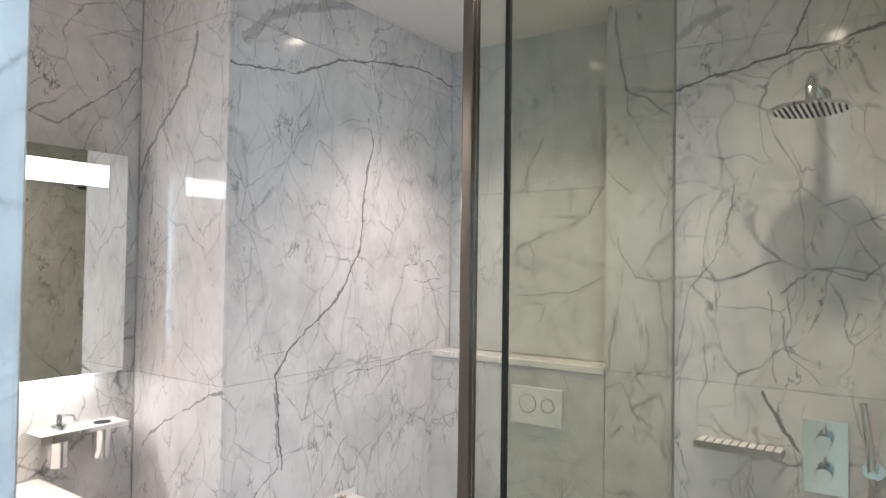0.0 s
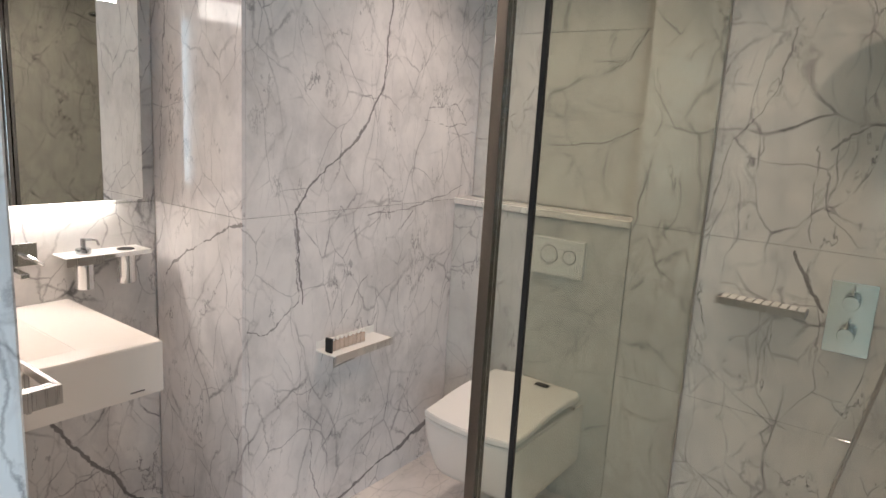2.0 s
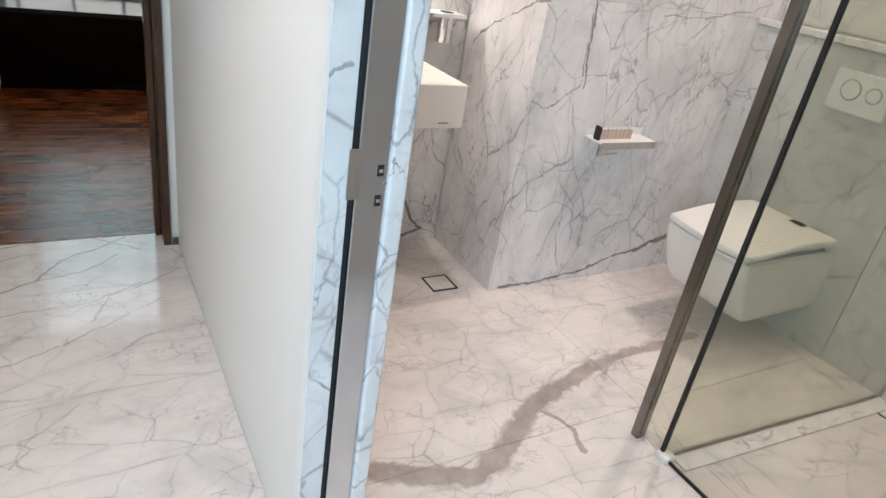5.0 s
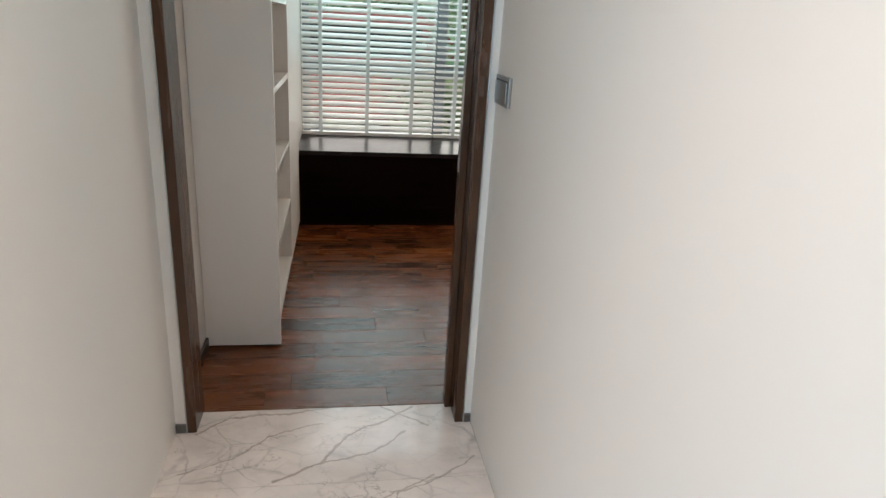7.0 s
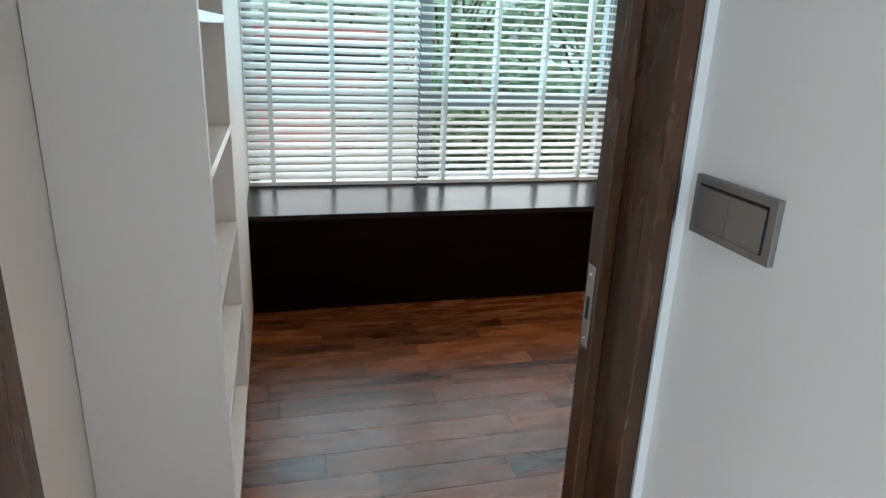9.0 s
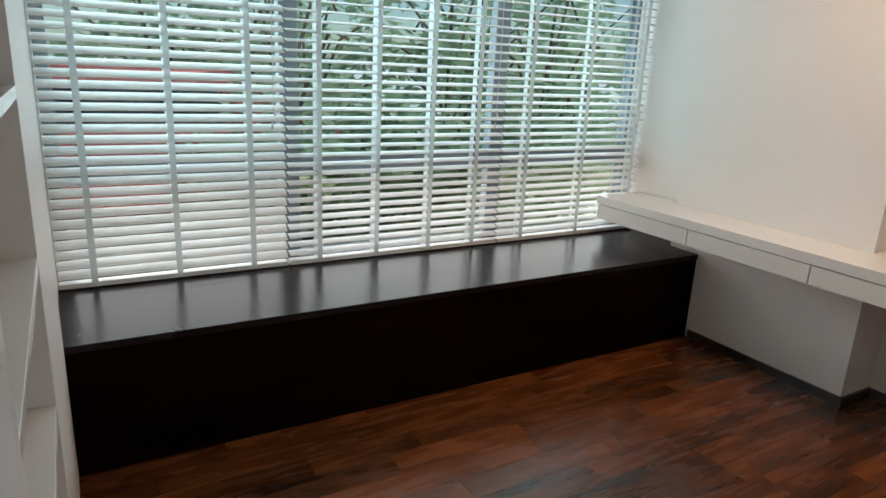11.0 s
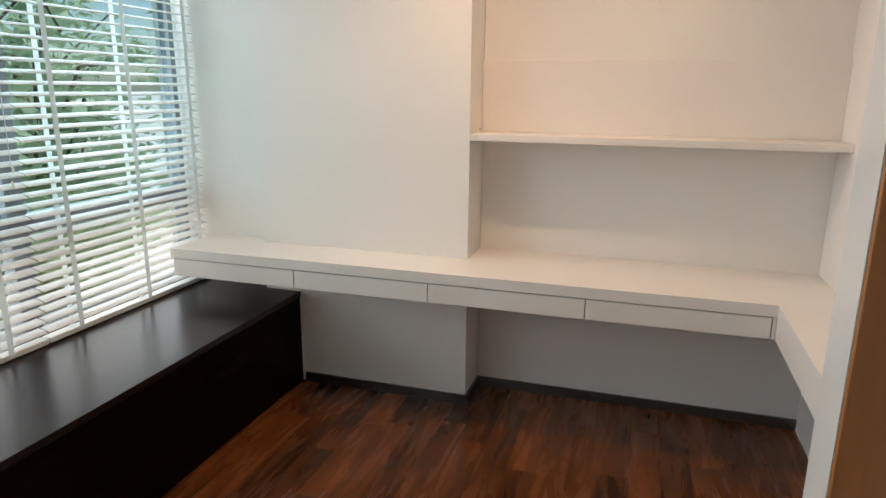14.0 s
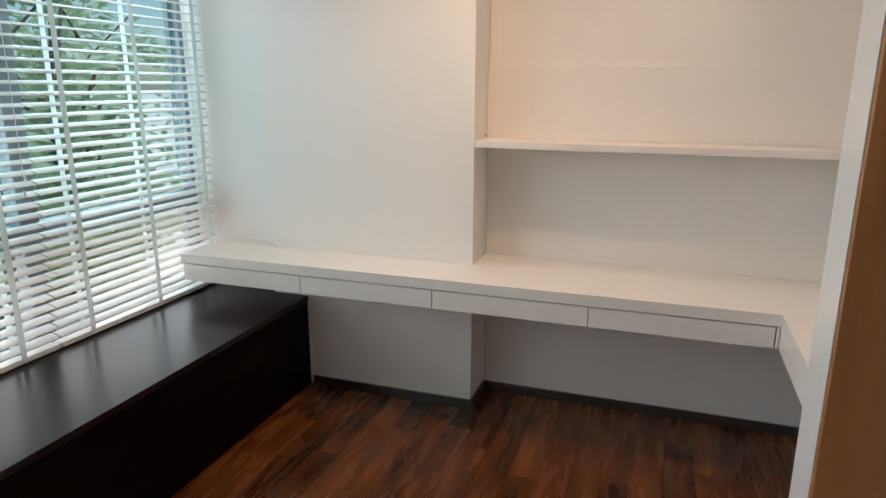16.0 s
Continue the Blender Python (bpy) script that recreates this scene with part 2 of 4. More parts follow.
VEINS_PIER = [
    ([(1.16, -0.69, 2.27), (1.37, -0.69, 2.29), (1.45, -0.69, 2.3), (1.65, -0.69, 2.41), (1.78, -0.69, 2.43), (1.99, -0.69, 2.48), (2.24, -0.69, 2.51), (2.45, -0.69, 2.48)], 0.007, 0.8),
    ([(1.22, -0.69, 2.37), (1.31, -0.69, 2.47), (1.47, -0.69, 2.55), (1.71, -0.69, 2.64)], 0.03, 0.35),
    ([(1.84, -0.69, 2.21), (1.86, -0.69, 2.1), (1.81, -0.69, 1.91), (1.79, -0.69, 1.68), (1.72, -0.69, 1.55), (1.65, -0.69, 1.47), (1.52, -0.69, 1.38), (1.45, -0.69, 1.32), (1.37, -0.69, 1.22), (1.38, -0.69, 1.07), (1.41, -0.69, 0.89)], 0.007, 0.85),
    ([(2.52, -0.69, 1.34), (2.19, -0.69, 1.23), (1.96, -0.69, 1.19), (1.73, -0.69, 1.19)], 0.004, 0.6),
    ([(2.0, -0.69, 1.18), (1.7, -0.69, 0.91), (1.59, -0.69, 0.76)], 0.004, 0.6),
    ([(2.06, -0.69, 1.56), (2.2, -0.69, 1.54), (2.36, -0.69, 1.55), (2.27, -0.69, 1.64), (2.08, -0.69, 1.61)], 0.004, 0.65),
    ([(1.2, -0.69, 0.01), (1.41, -0.69, 0.01), (1.62, -0.69, 0.03), (1.82, -0.69, 0.09), (1.97, -0.69, 0.11)], 0.009, 0.85),
    ([(1.97, -0.69, 0.11), (2.06, -0.69, 0.14), (2.17, -0.69, 0.17)], 0.02, 0.85),
    ([(1.36, -0.69, 1.21), (1.39, -0.69, 0.9), (1.25, -0.69, 0.81), (1.17, -0.69, 0.83)], 0.004, 0.7),
    ([(1.55, -0.69, 0.77), (1.45, -0.69, 0.53), (1.46, -0.69, 0.22), (1.51, -0.69, 0.08)], 0.004, 0.6),
    ([(1.15, -0.72, 1.21), (1.15, -0.62, 1.18), (1.15, -0.5, 1.12), (1.15, -0.37, 1.06), (1.15, -0.23, 0.96)], 0.006, 0.75),
    ([(1.15, -0.18, 1.95), (1.15, -0.22, 2.01), (1.15, -0.35, 2.14), (1.15, -0.45, 2.22), (1.15, -0.51, 2.39)], 0.01, 0.6),
    ([(1.15, -0.27, 1.94), (1.15, -0.24, 1.6), (1.15, -0.21, 1.37)], 0.005, 0.6),
]
VEINS_SINK = [
    ([(0.75, -0.17, 0.51), (0.79, -0.17, 0.44), (0.84, -0.17, 0.35), (0.89, -0.17, 0.28), (0.96, -0.17, 0.21), (1.01, -0.17, 0.12), (1.07, -0.17, 0.06), (0.98, -0.17, 0.03)], 0.012, 0.85),
    ([(0.78, -0.17, 2.1), (0.86, -0.17, 2.07), (1.06, -0.17, 2.23), (1.14, -0.17, 2.32)], 0.005, 0.6),
]
VEINS_SHOWER = [
    ([(2.3, -1.77, 2.27), (2.3, -1.89, 2.31), (2.3, -1.99, 2.32), (2.3, -2.14, 2.35), (2.3, -2.2, 2.36), (2.3, -2.28, 2.36), (2.3, -2.36, 2.39), (2.3, -2.43, 2.4)], 0.009, 0.85),
    ([(2.3, -2.14, 2.35), (2.3, -2.18, 2.42), (2.3, -2.23, 2.52)], 0.006, 0.8),
    ([(2.3, -1.79, 2.47), (2.3, -1.85, 2.52), (2.3, -1.97, 2.54)], 0.03, 0.35),
    ([(2.3, -2.08, 1.2), (2.3, -2.12, 1.13), (2.3, -2.15, 1.07), (2.3, -2.19, 1.02)], 0.008, 0.9),
    ([(2.3, -1.99, 1.91), (2.3, -1.96, 1.73), (2.3, -1.92, 1.64), (2.3, -1.84, 1.55), (2.3, -1.82, 1.44), (2.3, -1.79, 1.26)], 0.004, 0.65),
    ([(2.3, -2.1, 1.54), (2.3, -2.11, 1.39), (2.3, -2.12, 1.23)], 0.004, 0.6),
    ([(2.3, -2.43, 1.64), (2.3, -2.37, 1.58), (2.3, -2.33, 1.6), (2.3, -2.23, 1.62), (2.3, -2.13, 1.54)], 0.005, 0.6),
    ([(2.3, -2.59, 0.62), (2.3, -2.47, 0.51), (2.3, -2.47, 0.42), (2.3, -2.36, 0.35), (2.3, -2.23, 0.19)], 0.004, 0.6),
    ([(2.3, -1.59, 1.17), (2.3, -1.64, 1.06), (2.3, -1.71, 1.02)], 0.005, 0.6),
    ([(2.3, -1.55, 2.63), (2.3, -1.57, 2.49), (2.3, -1.6, 2.31), (2.3, -1.69, 2.25), (2.3, -1.76, 2.19)], 0.007, 0.7),
    ([(2.3, -1.55, 1.78), (2.3, -1.58, 1.67), (2.3, -1.64, 1.58), (2.3, -1.75, 1.56)], 0.004, 0.6),
]
VEINS_RECESS = [
    ([(2.44, -1.07, 1.48), (2.44, -1.28, 1.5), (2.44, -1.46, 1.57)], 0.004, 0.8),
    ([(2.44, -1.24, 1.83), (2.44, -1.38, 1.83), (2.44, -1.45, 1.95)], 0.004, 0.7),
]
VEINS_FLOOR = [
    ([(0.22, -1.44, 0.0), (0.34, -1.48, 0.0), (0.44, -1.53, 0.0), (0.58, -1.575, 0.0), (0.72, -1.51, 0.0), (0.85, -1.41, 0.0), (1.01, -1.34, 0.0), (1.14, -1.295, 0.0), (1.27, -1.262, 0.0)], 0.060, 0.85),
    ([(1.25, -1.265, 0.0), (1.46, -1.238, 0.0), (1.65, -1.235, 0.0), (1.86, -1.22, 0.0)], 0.040, 0.8),
    ([(0.92, -1.40, 0.0), (0.955, -1.45, 0.0), (0.975, -1.51, 0.0), (0.943, -1.60, 0.0)], 0.016, 0.8),
    ([(-0.89, -0.43, 0.0), (-0.72, -0.44, 0.0), (-0.55, -0.4, 0.0), (-0.36, -0.4, 0.0), (-0.17, -0.29, 0.0)], 0.006, 0.6),
    ([(-0.94, -0.02, 0.0), (-0.84, 0.07, 0.0), (-0.64, 0.08, 0.0), (-0.47, 0.12, 0.0), (-0.33, 0.12, 0.0), (-0.16, -0.02, 0.0)], 0.008, 0.75),
    ([(-0.66, -0.28, 0.0), (-0.52, -0.20, 0.0), (-0.44, -0.06, 0.0), (-0.30, 0.02, 0.0), (-0.20, 0.10, 0.0)], 0.009, 0.8),
    ([(-0.52, -0.20, 0.0), (-0.36, -0.16, 0.0), (-0.24, -0.05, 0.0)], 0.007, 0.75),
    ([(-0.95, -0.22, 0.0), (-0.80, -0.16, 0.0), (-0.70, -0.05, 0.0), (-0.52, 0.02, 0.0)], 0.006, 0.7),
    ([(-0.36, -0.52, 0.0), (-0.28, -0.36, 0.0), (-0.14, -0.30, 0.0), (-0.03, -0.20, 0.0)], 0.006, 0.65),
    ([(-0.90, -0.95, 0.0), (-0.66, -0.74, 0.0), (-0.42, -0.62, 0.0), (-0.12, -0.42, 0.0)], 0.006, 0.6),
    ([(-0.57, -1.14, 0.0), (-0.53, -1.05, 0.0), (-0.41, -0.95, 0.0)], 0.006, 0.4),
]
VEINS_JAMB = [
    ([(-0.02, -1.69, 1.15), (0.01, -1.69, 1.17), (0.04, -1.69, 1.18)], 0.006, 0.6),
]
M_GROUT = paint("grey_grout", (0.35, 0.33, 0.31), 0.9)
DUSKY = ((0.26, 0.21, 0.19), (0.42, 0.36, 0.33))
M_MARBLE_FLOOR = marble("marble_floor", VEINS_FLOOR, (0.78, 0.725, 0.69), (3, 1, 0), (0.8, 1.2, 1), DUSKY, 0.62)
M_MARBLE_SINK = marble("marble_sink_wall", VEINS_SINK, (0.78, 0.76, 0.74), (1, 5, 2), busy=1.15)
M_MARBLE_PIER = marble("marble_pier", VEINS_PIER, (0.80, 0.765, 0.75), (4, 2, 7), (1.1, 1.1, 1.0), busy=0.9)
# stone base darkened in place of the shade that sets off the flush plate
M_MARBLE_RECESS = marble("marble_recess_dimmed", VEINS_RECESS, (0.66, 0.65, 0.62), (9, 1, 3), (1, 1, 1), busy=0.8)
M_MARBLE_SHOWER = marble("marble_shower", VEINS_SHOWER, (0.74, 0.72, 0.69), (2, 8, 4), busy=1.15)
M_MARBLE_LEDGE = marble("marble_ledge", [], (0.80, 0.78, 0.74), (5, 5, 1))
M_MARBLE_JAMB = marble("marble_jamb", VEINS_JAMB, (0.78, 0.78, 0.78), (6, 3, 3))

M_WHITE = paint("white_wall_paint", (0.80, 0.77, 0.73))
M_CEIL = paint("ceiling_paint", (0.82, 0.80, 0.77), 0.8)
M_LACQ = lacquer("white_lacquer", (0.82, 0.79, 0.75), 0.22)
M_PANEL = paint("white_laminate", (0.80, 0.76, 0.72), 0.42, 0.03, 0.05)
M_FLOORWOOD = wood("dark_floor_wood", (0.007, 0.0034, 0.0022), (0.32, 0.092, 0.021), 0.25, 0, True, 0.85)
# bench front: shade below the window put into near-black wood, sheen cut
M_BENCH_SHADED = wood("espresso_wood_shaded", (0.0018, 0.0011, 0.0009), (0.011, 0.0048, 0.003), 0.22, 0)
M_BENCH_SHADED.node_tree.nodes["Principled BSDF"].inputs["Specular IOR Level"].default_value = 0.03
M_BENCHTOP = lacquer("polished_espresso_top", (0.016, 0.011, 0.012), 0.24)
M_BENCHTOP.node_tree.nodes["Principled BSDF"].inputs["Specular IOR Level"].default_value = 0.22
M_FRAME = wood("walnut_frame", (0.018, 0.0075, 0.0035), (0.115, 0.047, 0.019), 0.24, 2, False, 1.15)
M_BROWN = wood("walnut_veneer", (0.29, 0.100, 0.022), (0.62, 0.25, 0.066), 0.33, 2, False, 1.0)
M_SKIRT = metal("grey_skirting", (0.20, 0.20, 0.20), 0.35)
M_CHROME = metal("chrome", (0.80, 0.80, 0.80), 0.07)
M_STEEL = metal("brushed_steel", (0.50, 0.48, 0.46), 0.28, True)
# chrome tinted pale blue: a bright reflection put into the colour
M_BRIGHT = metal("chrome_bright_reflection", (0.88, 0.96, 1.0), 0.16)
# chrome darkened for the knob sides: a dark reflection put into the colour
M_KNOBSIDE = metal("dark_reflecting_chrome", (0.16, 0.165, 0.17), 0.15)
# chrome with shade put into its colour, for pump and button rings
M_DARKCHROME = metal("shaded_chrome", (0.45, 0.46, 0.47), 0.12)
M_EDGE = metal("satin_steel_edge", (0.55, 0.58, 0.61), 0.18)
M_POST = metal("dark_anodised_post", (0.24, 0.225, 0.21), 0.16, True)
M_SWITCH = metal("grey_metal_switch", (0.34, 0.33, 0.32), 0.33, True)
M_BLACK = Mat("black_rubber", (0.008, 0.008, 0.008), 0.6).m
M_CERAMIC = lacquer("glazed_ceramic", (0.84, 0.81, 0.77), 0.14)
M_SOLID = paint("solid_surface", (0.82, 0.78, 0.73), 0.3, 0.02, 0.03)
M_PLASTIC = lacquer("white_plastic", (0.80, 0.79, 0.76), 0.3)
M_GLASS = clear("shower_glass", (0.895, 0.90, 0.86), 0.9)
M_PANE = clear("window_glass", (0.95, 0.97, 0.96), 0.7)
M_PANE_TINT = clear("tinted_window_glass", (0.78, 0.89, 0.90), 0.8)
M_MIRROR = Mat("mirror_silver", (0.86, 0.88, 0.86), 0.01, 1.0).m
M_MIRRORLIGHT = glow("mirror_light", (1.0, 0.97, 0.94), 9.0)
M_LED = glow("led_strip", (1.0, 0.97, 0.94), 75.0)
M_DOWN = glow("downlight_disc", (1.0, 0.86, 0.70), 30.0)
M_SLAT = Mat("white_slat", (0.80, 0.82, 0.80), 0.45, 0.0).m
_k = Mat("white_ladder_tape", (0.86, 0.88, 0.87), 0.85)
_s = _k.t.nodes.new("ShaderNodeBsdfTranslucent")
_s.inputs[0].default_value = (0.80, 0.84, 0.84, 1)
_m = _k.t.nodes.new("ShaderNodeMixShader")
_m.inputs[0].default_value = 0.55
_k.t.links.new(_k.b.outputs[0], _m.inputs[1])
_k.t.links.new(_s.outputs[0], _m.inputs[2])
_k.t.links.new(_m.outputs[0], _k.t.nodes["Material Output"].inputs[0])
M_TAPE = _k.m
# grey darkened so frame and transoms look backlit; the silhouette is in the colour
M_WINFRAME = lacquer("grey_frame_silhouette", (0.20, 0.225, 0.245), 0.4)
M_STONE = paint("pale_concrete", (0.55, 0.54, 0.50), 0.9, 0.12, 0.4)

# ---- builders ----


def box_bm(x0, x1, y0, y1, z0, z1, bevel=0.0, seg=1):
    bm = bmesh.new()
    bmesh.ops.create_cube(bm, size=1)
    for v in bm.verts:
        v.co = Vector(((x0 + x1) / 2 + v.co.x * (x1 - x0), (y0 + y1) / 2 + v.co.y * (y1 - y0), (z0 + z1) / 2 + v.co.z * (z1 - z0)))
    if bevel:
        bmesh.ops.bevel(bm, geom=bm.edges[:], offset=bevel, segments=seg, profile=0.6, affect="EDGES")
    return bm


def cyl_bm(r, z0, z1, n=24, bevel=0.0, r2=None):
    bm = bmesh.new()
    bmesh.ops.create_cone(bm, cap_ends=True, segments=n, radius1=r, radius2=r if r2 is None else r2, depth=z1 - z0)
    bmesh.ops.translate(bm, verts=bm.verts, vec=(0, 0, (z0 + z1) / 2))
    if bevel:
        bmesh.ops.bevel(bm, geom=[e for e in bm.edges if abs((e.verts[0].co - e.verts[1].co).z) < 1e-6], offset=bevel, segments=2, affect="EDGES")
    return bm


def tube_bm(points, r, n=10):
    """A round tube through points."""
    bm = bmesh.new()
    pts = [Vector(p) for p in points]
    rings = []
    side = None
    for i, p in enumerate(pts):
        d = (pts[min(i + 1, len(pts) - 1)] - pts[max(i - 1, 0)]).normalized()
        if side is None:
            side = d.orthogonal().normalized()
        side = (side - d * side.dot(d)).normalized()
        up = d.cross(side)
        rings.append([bm.verts.new(p + r * (math.cos(a) * side + math.sin(a) * up)) for a in [2 * math.pi * j / n for j in range(n)]])
    for a, b in zip(rings, rings[1:]):
        for j in range(n):
            bm.faces.new((a[j], a[(j + 1) % n], b[(j + 1) % n], b[j]))
    bm.faces.new(rings[0][::-1])
    bm.faces.new(rings[-1])
    return bm


def join(*bms):
    out = bmesh.new()
    for bm in bms:
        me = bpy.data.meshes.new("tmp")
        bm.to_mesh(me)
        bm.free()
        out.from_mesh(me)
        bpy.data.meshes.remove(me)
    return out


def moved(bm, m):
    bmesh.ops.transform(bm, matrix=m, verts=bm.verts)
    return bm


def part(name, bm, material, parent=None, label="", smooth=False, kind=""):
    me = bpy.data.meshes.new(name)
    bmesh.ops.recalc_face_normals(bm, faces=bm.faces)
    bm.to_mesh(me)
    bm.free()
    me.materials.append(material)
    if smooth:
        me.shade_smooth()
        me.set_sharp_from_angle(angle=radians(35))
    ob = new(name, me)
    if parent is not None:
        ob.parent = parent
        ob.matrix_parent_inverse = parent.matrix_world.inverted() if parent.parent is None else Matrix()
    return tagged(ob, label, kind=kind)


def thing(name, x, y, z, label, category, group=""):
    ob = new(name)
    ob.empty_display_size = 0.1
    ob.location = (x, y, z)
    ob.matrix_world = Matrix.Translation((x, y, z))
    return tagged(ob, label, category, group)


def struct(name, box, material, label="", bevel=0.0):
    return tagged(part(name, box_bm(*box, bevel), material), label, kind="structure")


def slabs(parent, axis, at, thick, us, zs, material, gap=0.0007, name="marble_slab"):
    """Stone slabs hung on a wall: axis is the wall's normal, at its face, thick towards the room (signed)."""
    for u0, u1 in zip(us, us[1:]):
        for z0, z1 in zip(zs, zs[1:]):
            a, b = sorted((at, at + thick))
            if axis == "x":
                bm = box_bm(a, b, u0 + gap, u1 - gap, z0 + gap, z1 - gap, 0.0008)
            else:
                bm = box_bm(u0 + gap, u1 - gap, a, b, z0 + gap, z1 - gap, 0.0008)
            part(name, bm, material, parent)


# ---- structure ----
XB, YP, XP, YS = 2.30, -0.686, 1.154, -0.17
XREC, LEDGE = 2.44, 1.223
SB = -3.0
ZJ = 1.215
T = 0.014

hall_wall = struct("wall_hall_east", (0.0, 0.03, -1.68, 0.0, 0, CEIL), M_WHITE)
struct("wall_hall_west", (-1.15, -1.005, -2.2, 0.0, 0, CEIL), M_WHITE)
struct("wall_hall_south", (-3.0, 0.2, -5.2, -5.05, 0, CEIL), M_WHITE)
struct("wall_lobby_west", (-3.15, -3.0, -5.2, -2.05, 0, CEIL), M_WHITE)
struct("wall_lobby_north", (-3.0, -1.15, -2.2, -2.05, 0, CEIL), M_WHITE)
struct("wall_hall_south_east", (0.0, 0.19, -5.05, -3.2, 0, CEIL), M_WHITE)
struct("ceiling_hall", (-3.2, 0.0, -5.2, 0.13, CEIL, CEIL + 0.1), M_CEIL)
struct("ceiling_bathroom", (0.0, 2.6, -3.2, -0.16, CEIL, CEIL + 0.1), M_CEIL)
struct("ceiling_study", (-1.3, 2.9, 0.13, 3.2, CEIL, CEIL + 0.1), M_CEIL)
struct("ceiling_alcove", (0.0, 2.9, -0.155, 0.13, CEIL, CEIL + 0.1), M_CEIL)
struct("lintel_bathroom_door", (0.0, 0.15, -3.2, -1.68, 2.2, CEIL), M_WHITE)
struct("ground_slab", (-3.2, 3.0, -5.3, 3.2, -0.3, -0.02), M_STONE)

# bathroom walls behind their stone
w_north = struct("wall_bath_north", (0.03, XP + 0.03, YS + T, -0.1405, 0, CEIL), M_WHITE)
w_hallin = struct("wall_bath_west", (0.137, 0.1415, -1.68 + T, YS + T, 0, CEIL), M_WHITE)
w_pier = struct("wall_bath_pier", (XP + T, 2.6, YP + T, YS + 0.01, 0, CEIL), M_WHITE)
w_east = struct("wall_bath_east", (XREC + T, 2.6, SB - 0.2, YP + T, 0, CEIL), M_WHITE)
w_east_low = struct("wall_bath_east_front", (XB + T, XREC + T - 0.002, -1.521, YP + T - 0.001, 0, LEDGE - 0.03), M_WHITE)
w_east_shower = struct("wall_bath_shower", (XB + T, XREC + T - 0.002, SB - 0.2, -1.521 - T, 0, CEIL), M_WHITE)
w_south = struct("wall_bath_south", (0.19, 2.6, SB - 0.2, SB - T, 0, CEIL), M_WHITE)
zs = (0, ZJ, 2.43, CEIL)
zs_low = (0, 0.606, ZJ, 2.43, CEIL)
slabs(w_north, "y", YS + T, -T, (0.151, 1.153), zs, M_MARBLE_SINK)
slabs(w_hallin, "x", 0.142, 0.008, (-1.68, -0.9, YS), zs, M_MARBLE_SHOWER)
slabs(w_pier, "x", XP + T, -T, (YP, YS - 0.001), zs, M_MARBLE_PIER)
slabs(w_pier, "y", YP + T, -T, (XP + T, 2.44), zs, M_MARBLE_PIER)
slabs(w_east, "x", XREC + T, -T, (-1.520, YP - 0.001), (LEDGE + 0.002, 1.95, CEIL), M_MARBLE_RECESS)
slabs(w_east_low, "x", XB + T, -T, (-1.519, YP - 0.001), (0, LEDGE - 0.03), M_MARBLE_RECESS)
slabs(w_east_shower, "x", XB + T, -T, (SB, -1.784, -1.521), zs_low, M_MARBLE_SHOWER)
slabs(w_east_shower, "y", -1.521 - T, T, (XB + T + 0.001, XREC), (LEDGE, 1.95, CEIL), M_MARBLE_SHOWER)
slabs(w_south, "y", SB - T, T, (0.2, 1.2, XB), zs, M_MARBLE_SHOWER)
part("ledge_slab", box_bm(XB - 0.008, XREC - 0.001, -1.5195, YP - 0.001, LEDGE - 0.028, LEDGE, 0.002), M_MARBLE_LEDGE, w_east_low, "polished white marble ledge slab")

# wall end with the sliding door's pocket
w_end = struct("wall_end_pocket", (0.03, 0.136, -1.66, -0.2, 0, CEIL), M_WHITE)
part("marble_strip", box_bm(0.0, 0.048, -1.694, -1.681, 0, 2.2, 0.001), M_MARBLE_JAMB, w_end, "white marble strip on the wall's end")
part("marble_strip", box_bm(0.1135, 0.150, -1.712, -1.681, 0, 2.2, 0.009, 3), M_MARBLE_JAMB, w_end, "white marble strip on the wall's end")
struct("trim_corner", (-0.004, 0.0, -1.694, -1.67, 0, 2.2), M_PLASTIC, "thin white corner bead")


def sliding_door():
    d = thing("sliding_door", 0.115, -1.70, 0, "sliding door with a brushed metal edge, open inside its wall pocket", "door")
    part("edge_profile", box_bm(0.0575, 0.113, -1.702, -1.662, 0.005, 2.19, 0.002), M_EDGE, d, "brushed metal door edge")
    part("seal", box_bm(0.0485, 0.057, -1.69, -1.662, 0, 2.19), M_BLACK, d, "black gap seal")
    part("pull_plate", box_bm(0.040, 0.064, -1.7045, -1.7025, 0.955, 1.045, 0.001), M_STEEL, d, "small pull plate")
    for z in (1.005, 0.950):
        part("lock_hole", box_bm(0.094, 0.105, -1.7032, -1.7022, z - 0.010, z + 0.010), M_BLACK, d, "dark lock hole")
        part("screw", box_bm(0.096, 0.103, -1.7042, -1.7034, z - 0.003, z + 0.003), M_CHROME, d)
    part("latch_pin", moved(cyl_bm(0.004, 0, 0.004, 12, 0.001), pose(0.108, -1.7015, 0.982, 90)), M_STEEL, d, "small round pin", True)


sliding_door()

# study shell
YD = 0.125
struct("wall_study_south_left", (-1.15, -0.965, 0.0, YD, 0, CEIL), M_WHITE)
struct("wall_over_study_door", (-0.965, -0.03, 0.0, YD, 2.13, CEIL), M_WHITE)
struct("wall_study_south_right", (-0.03, 0.735, 0.0, YD, 0, CEIL), M_WHITE)
struct("wall_alcove_south", (0.745, 2.75, -0.1395, -0.130, 0, CEIL), M_WHITE)
struct("wall_study_west", (-1.15, -1.015, YD, 3.2, 0, CEIL), M_WHITE)
struct("wall_study_niche", (2.692, 2.85, -0.1295, 1.43, 0, CEIL), M_WHITE)
struct("pillar_study", (2.448, 2.85, 1.432, 2.55, 0, CEIL), M_WHITE)
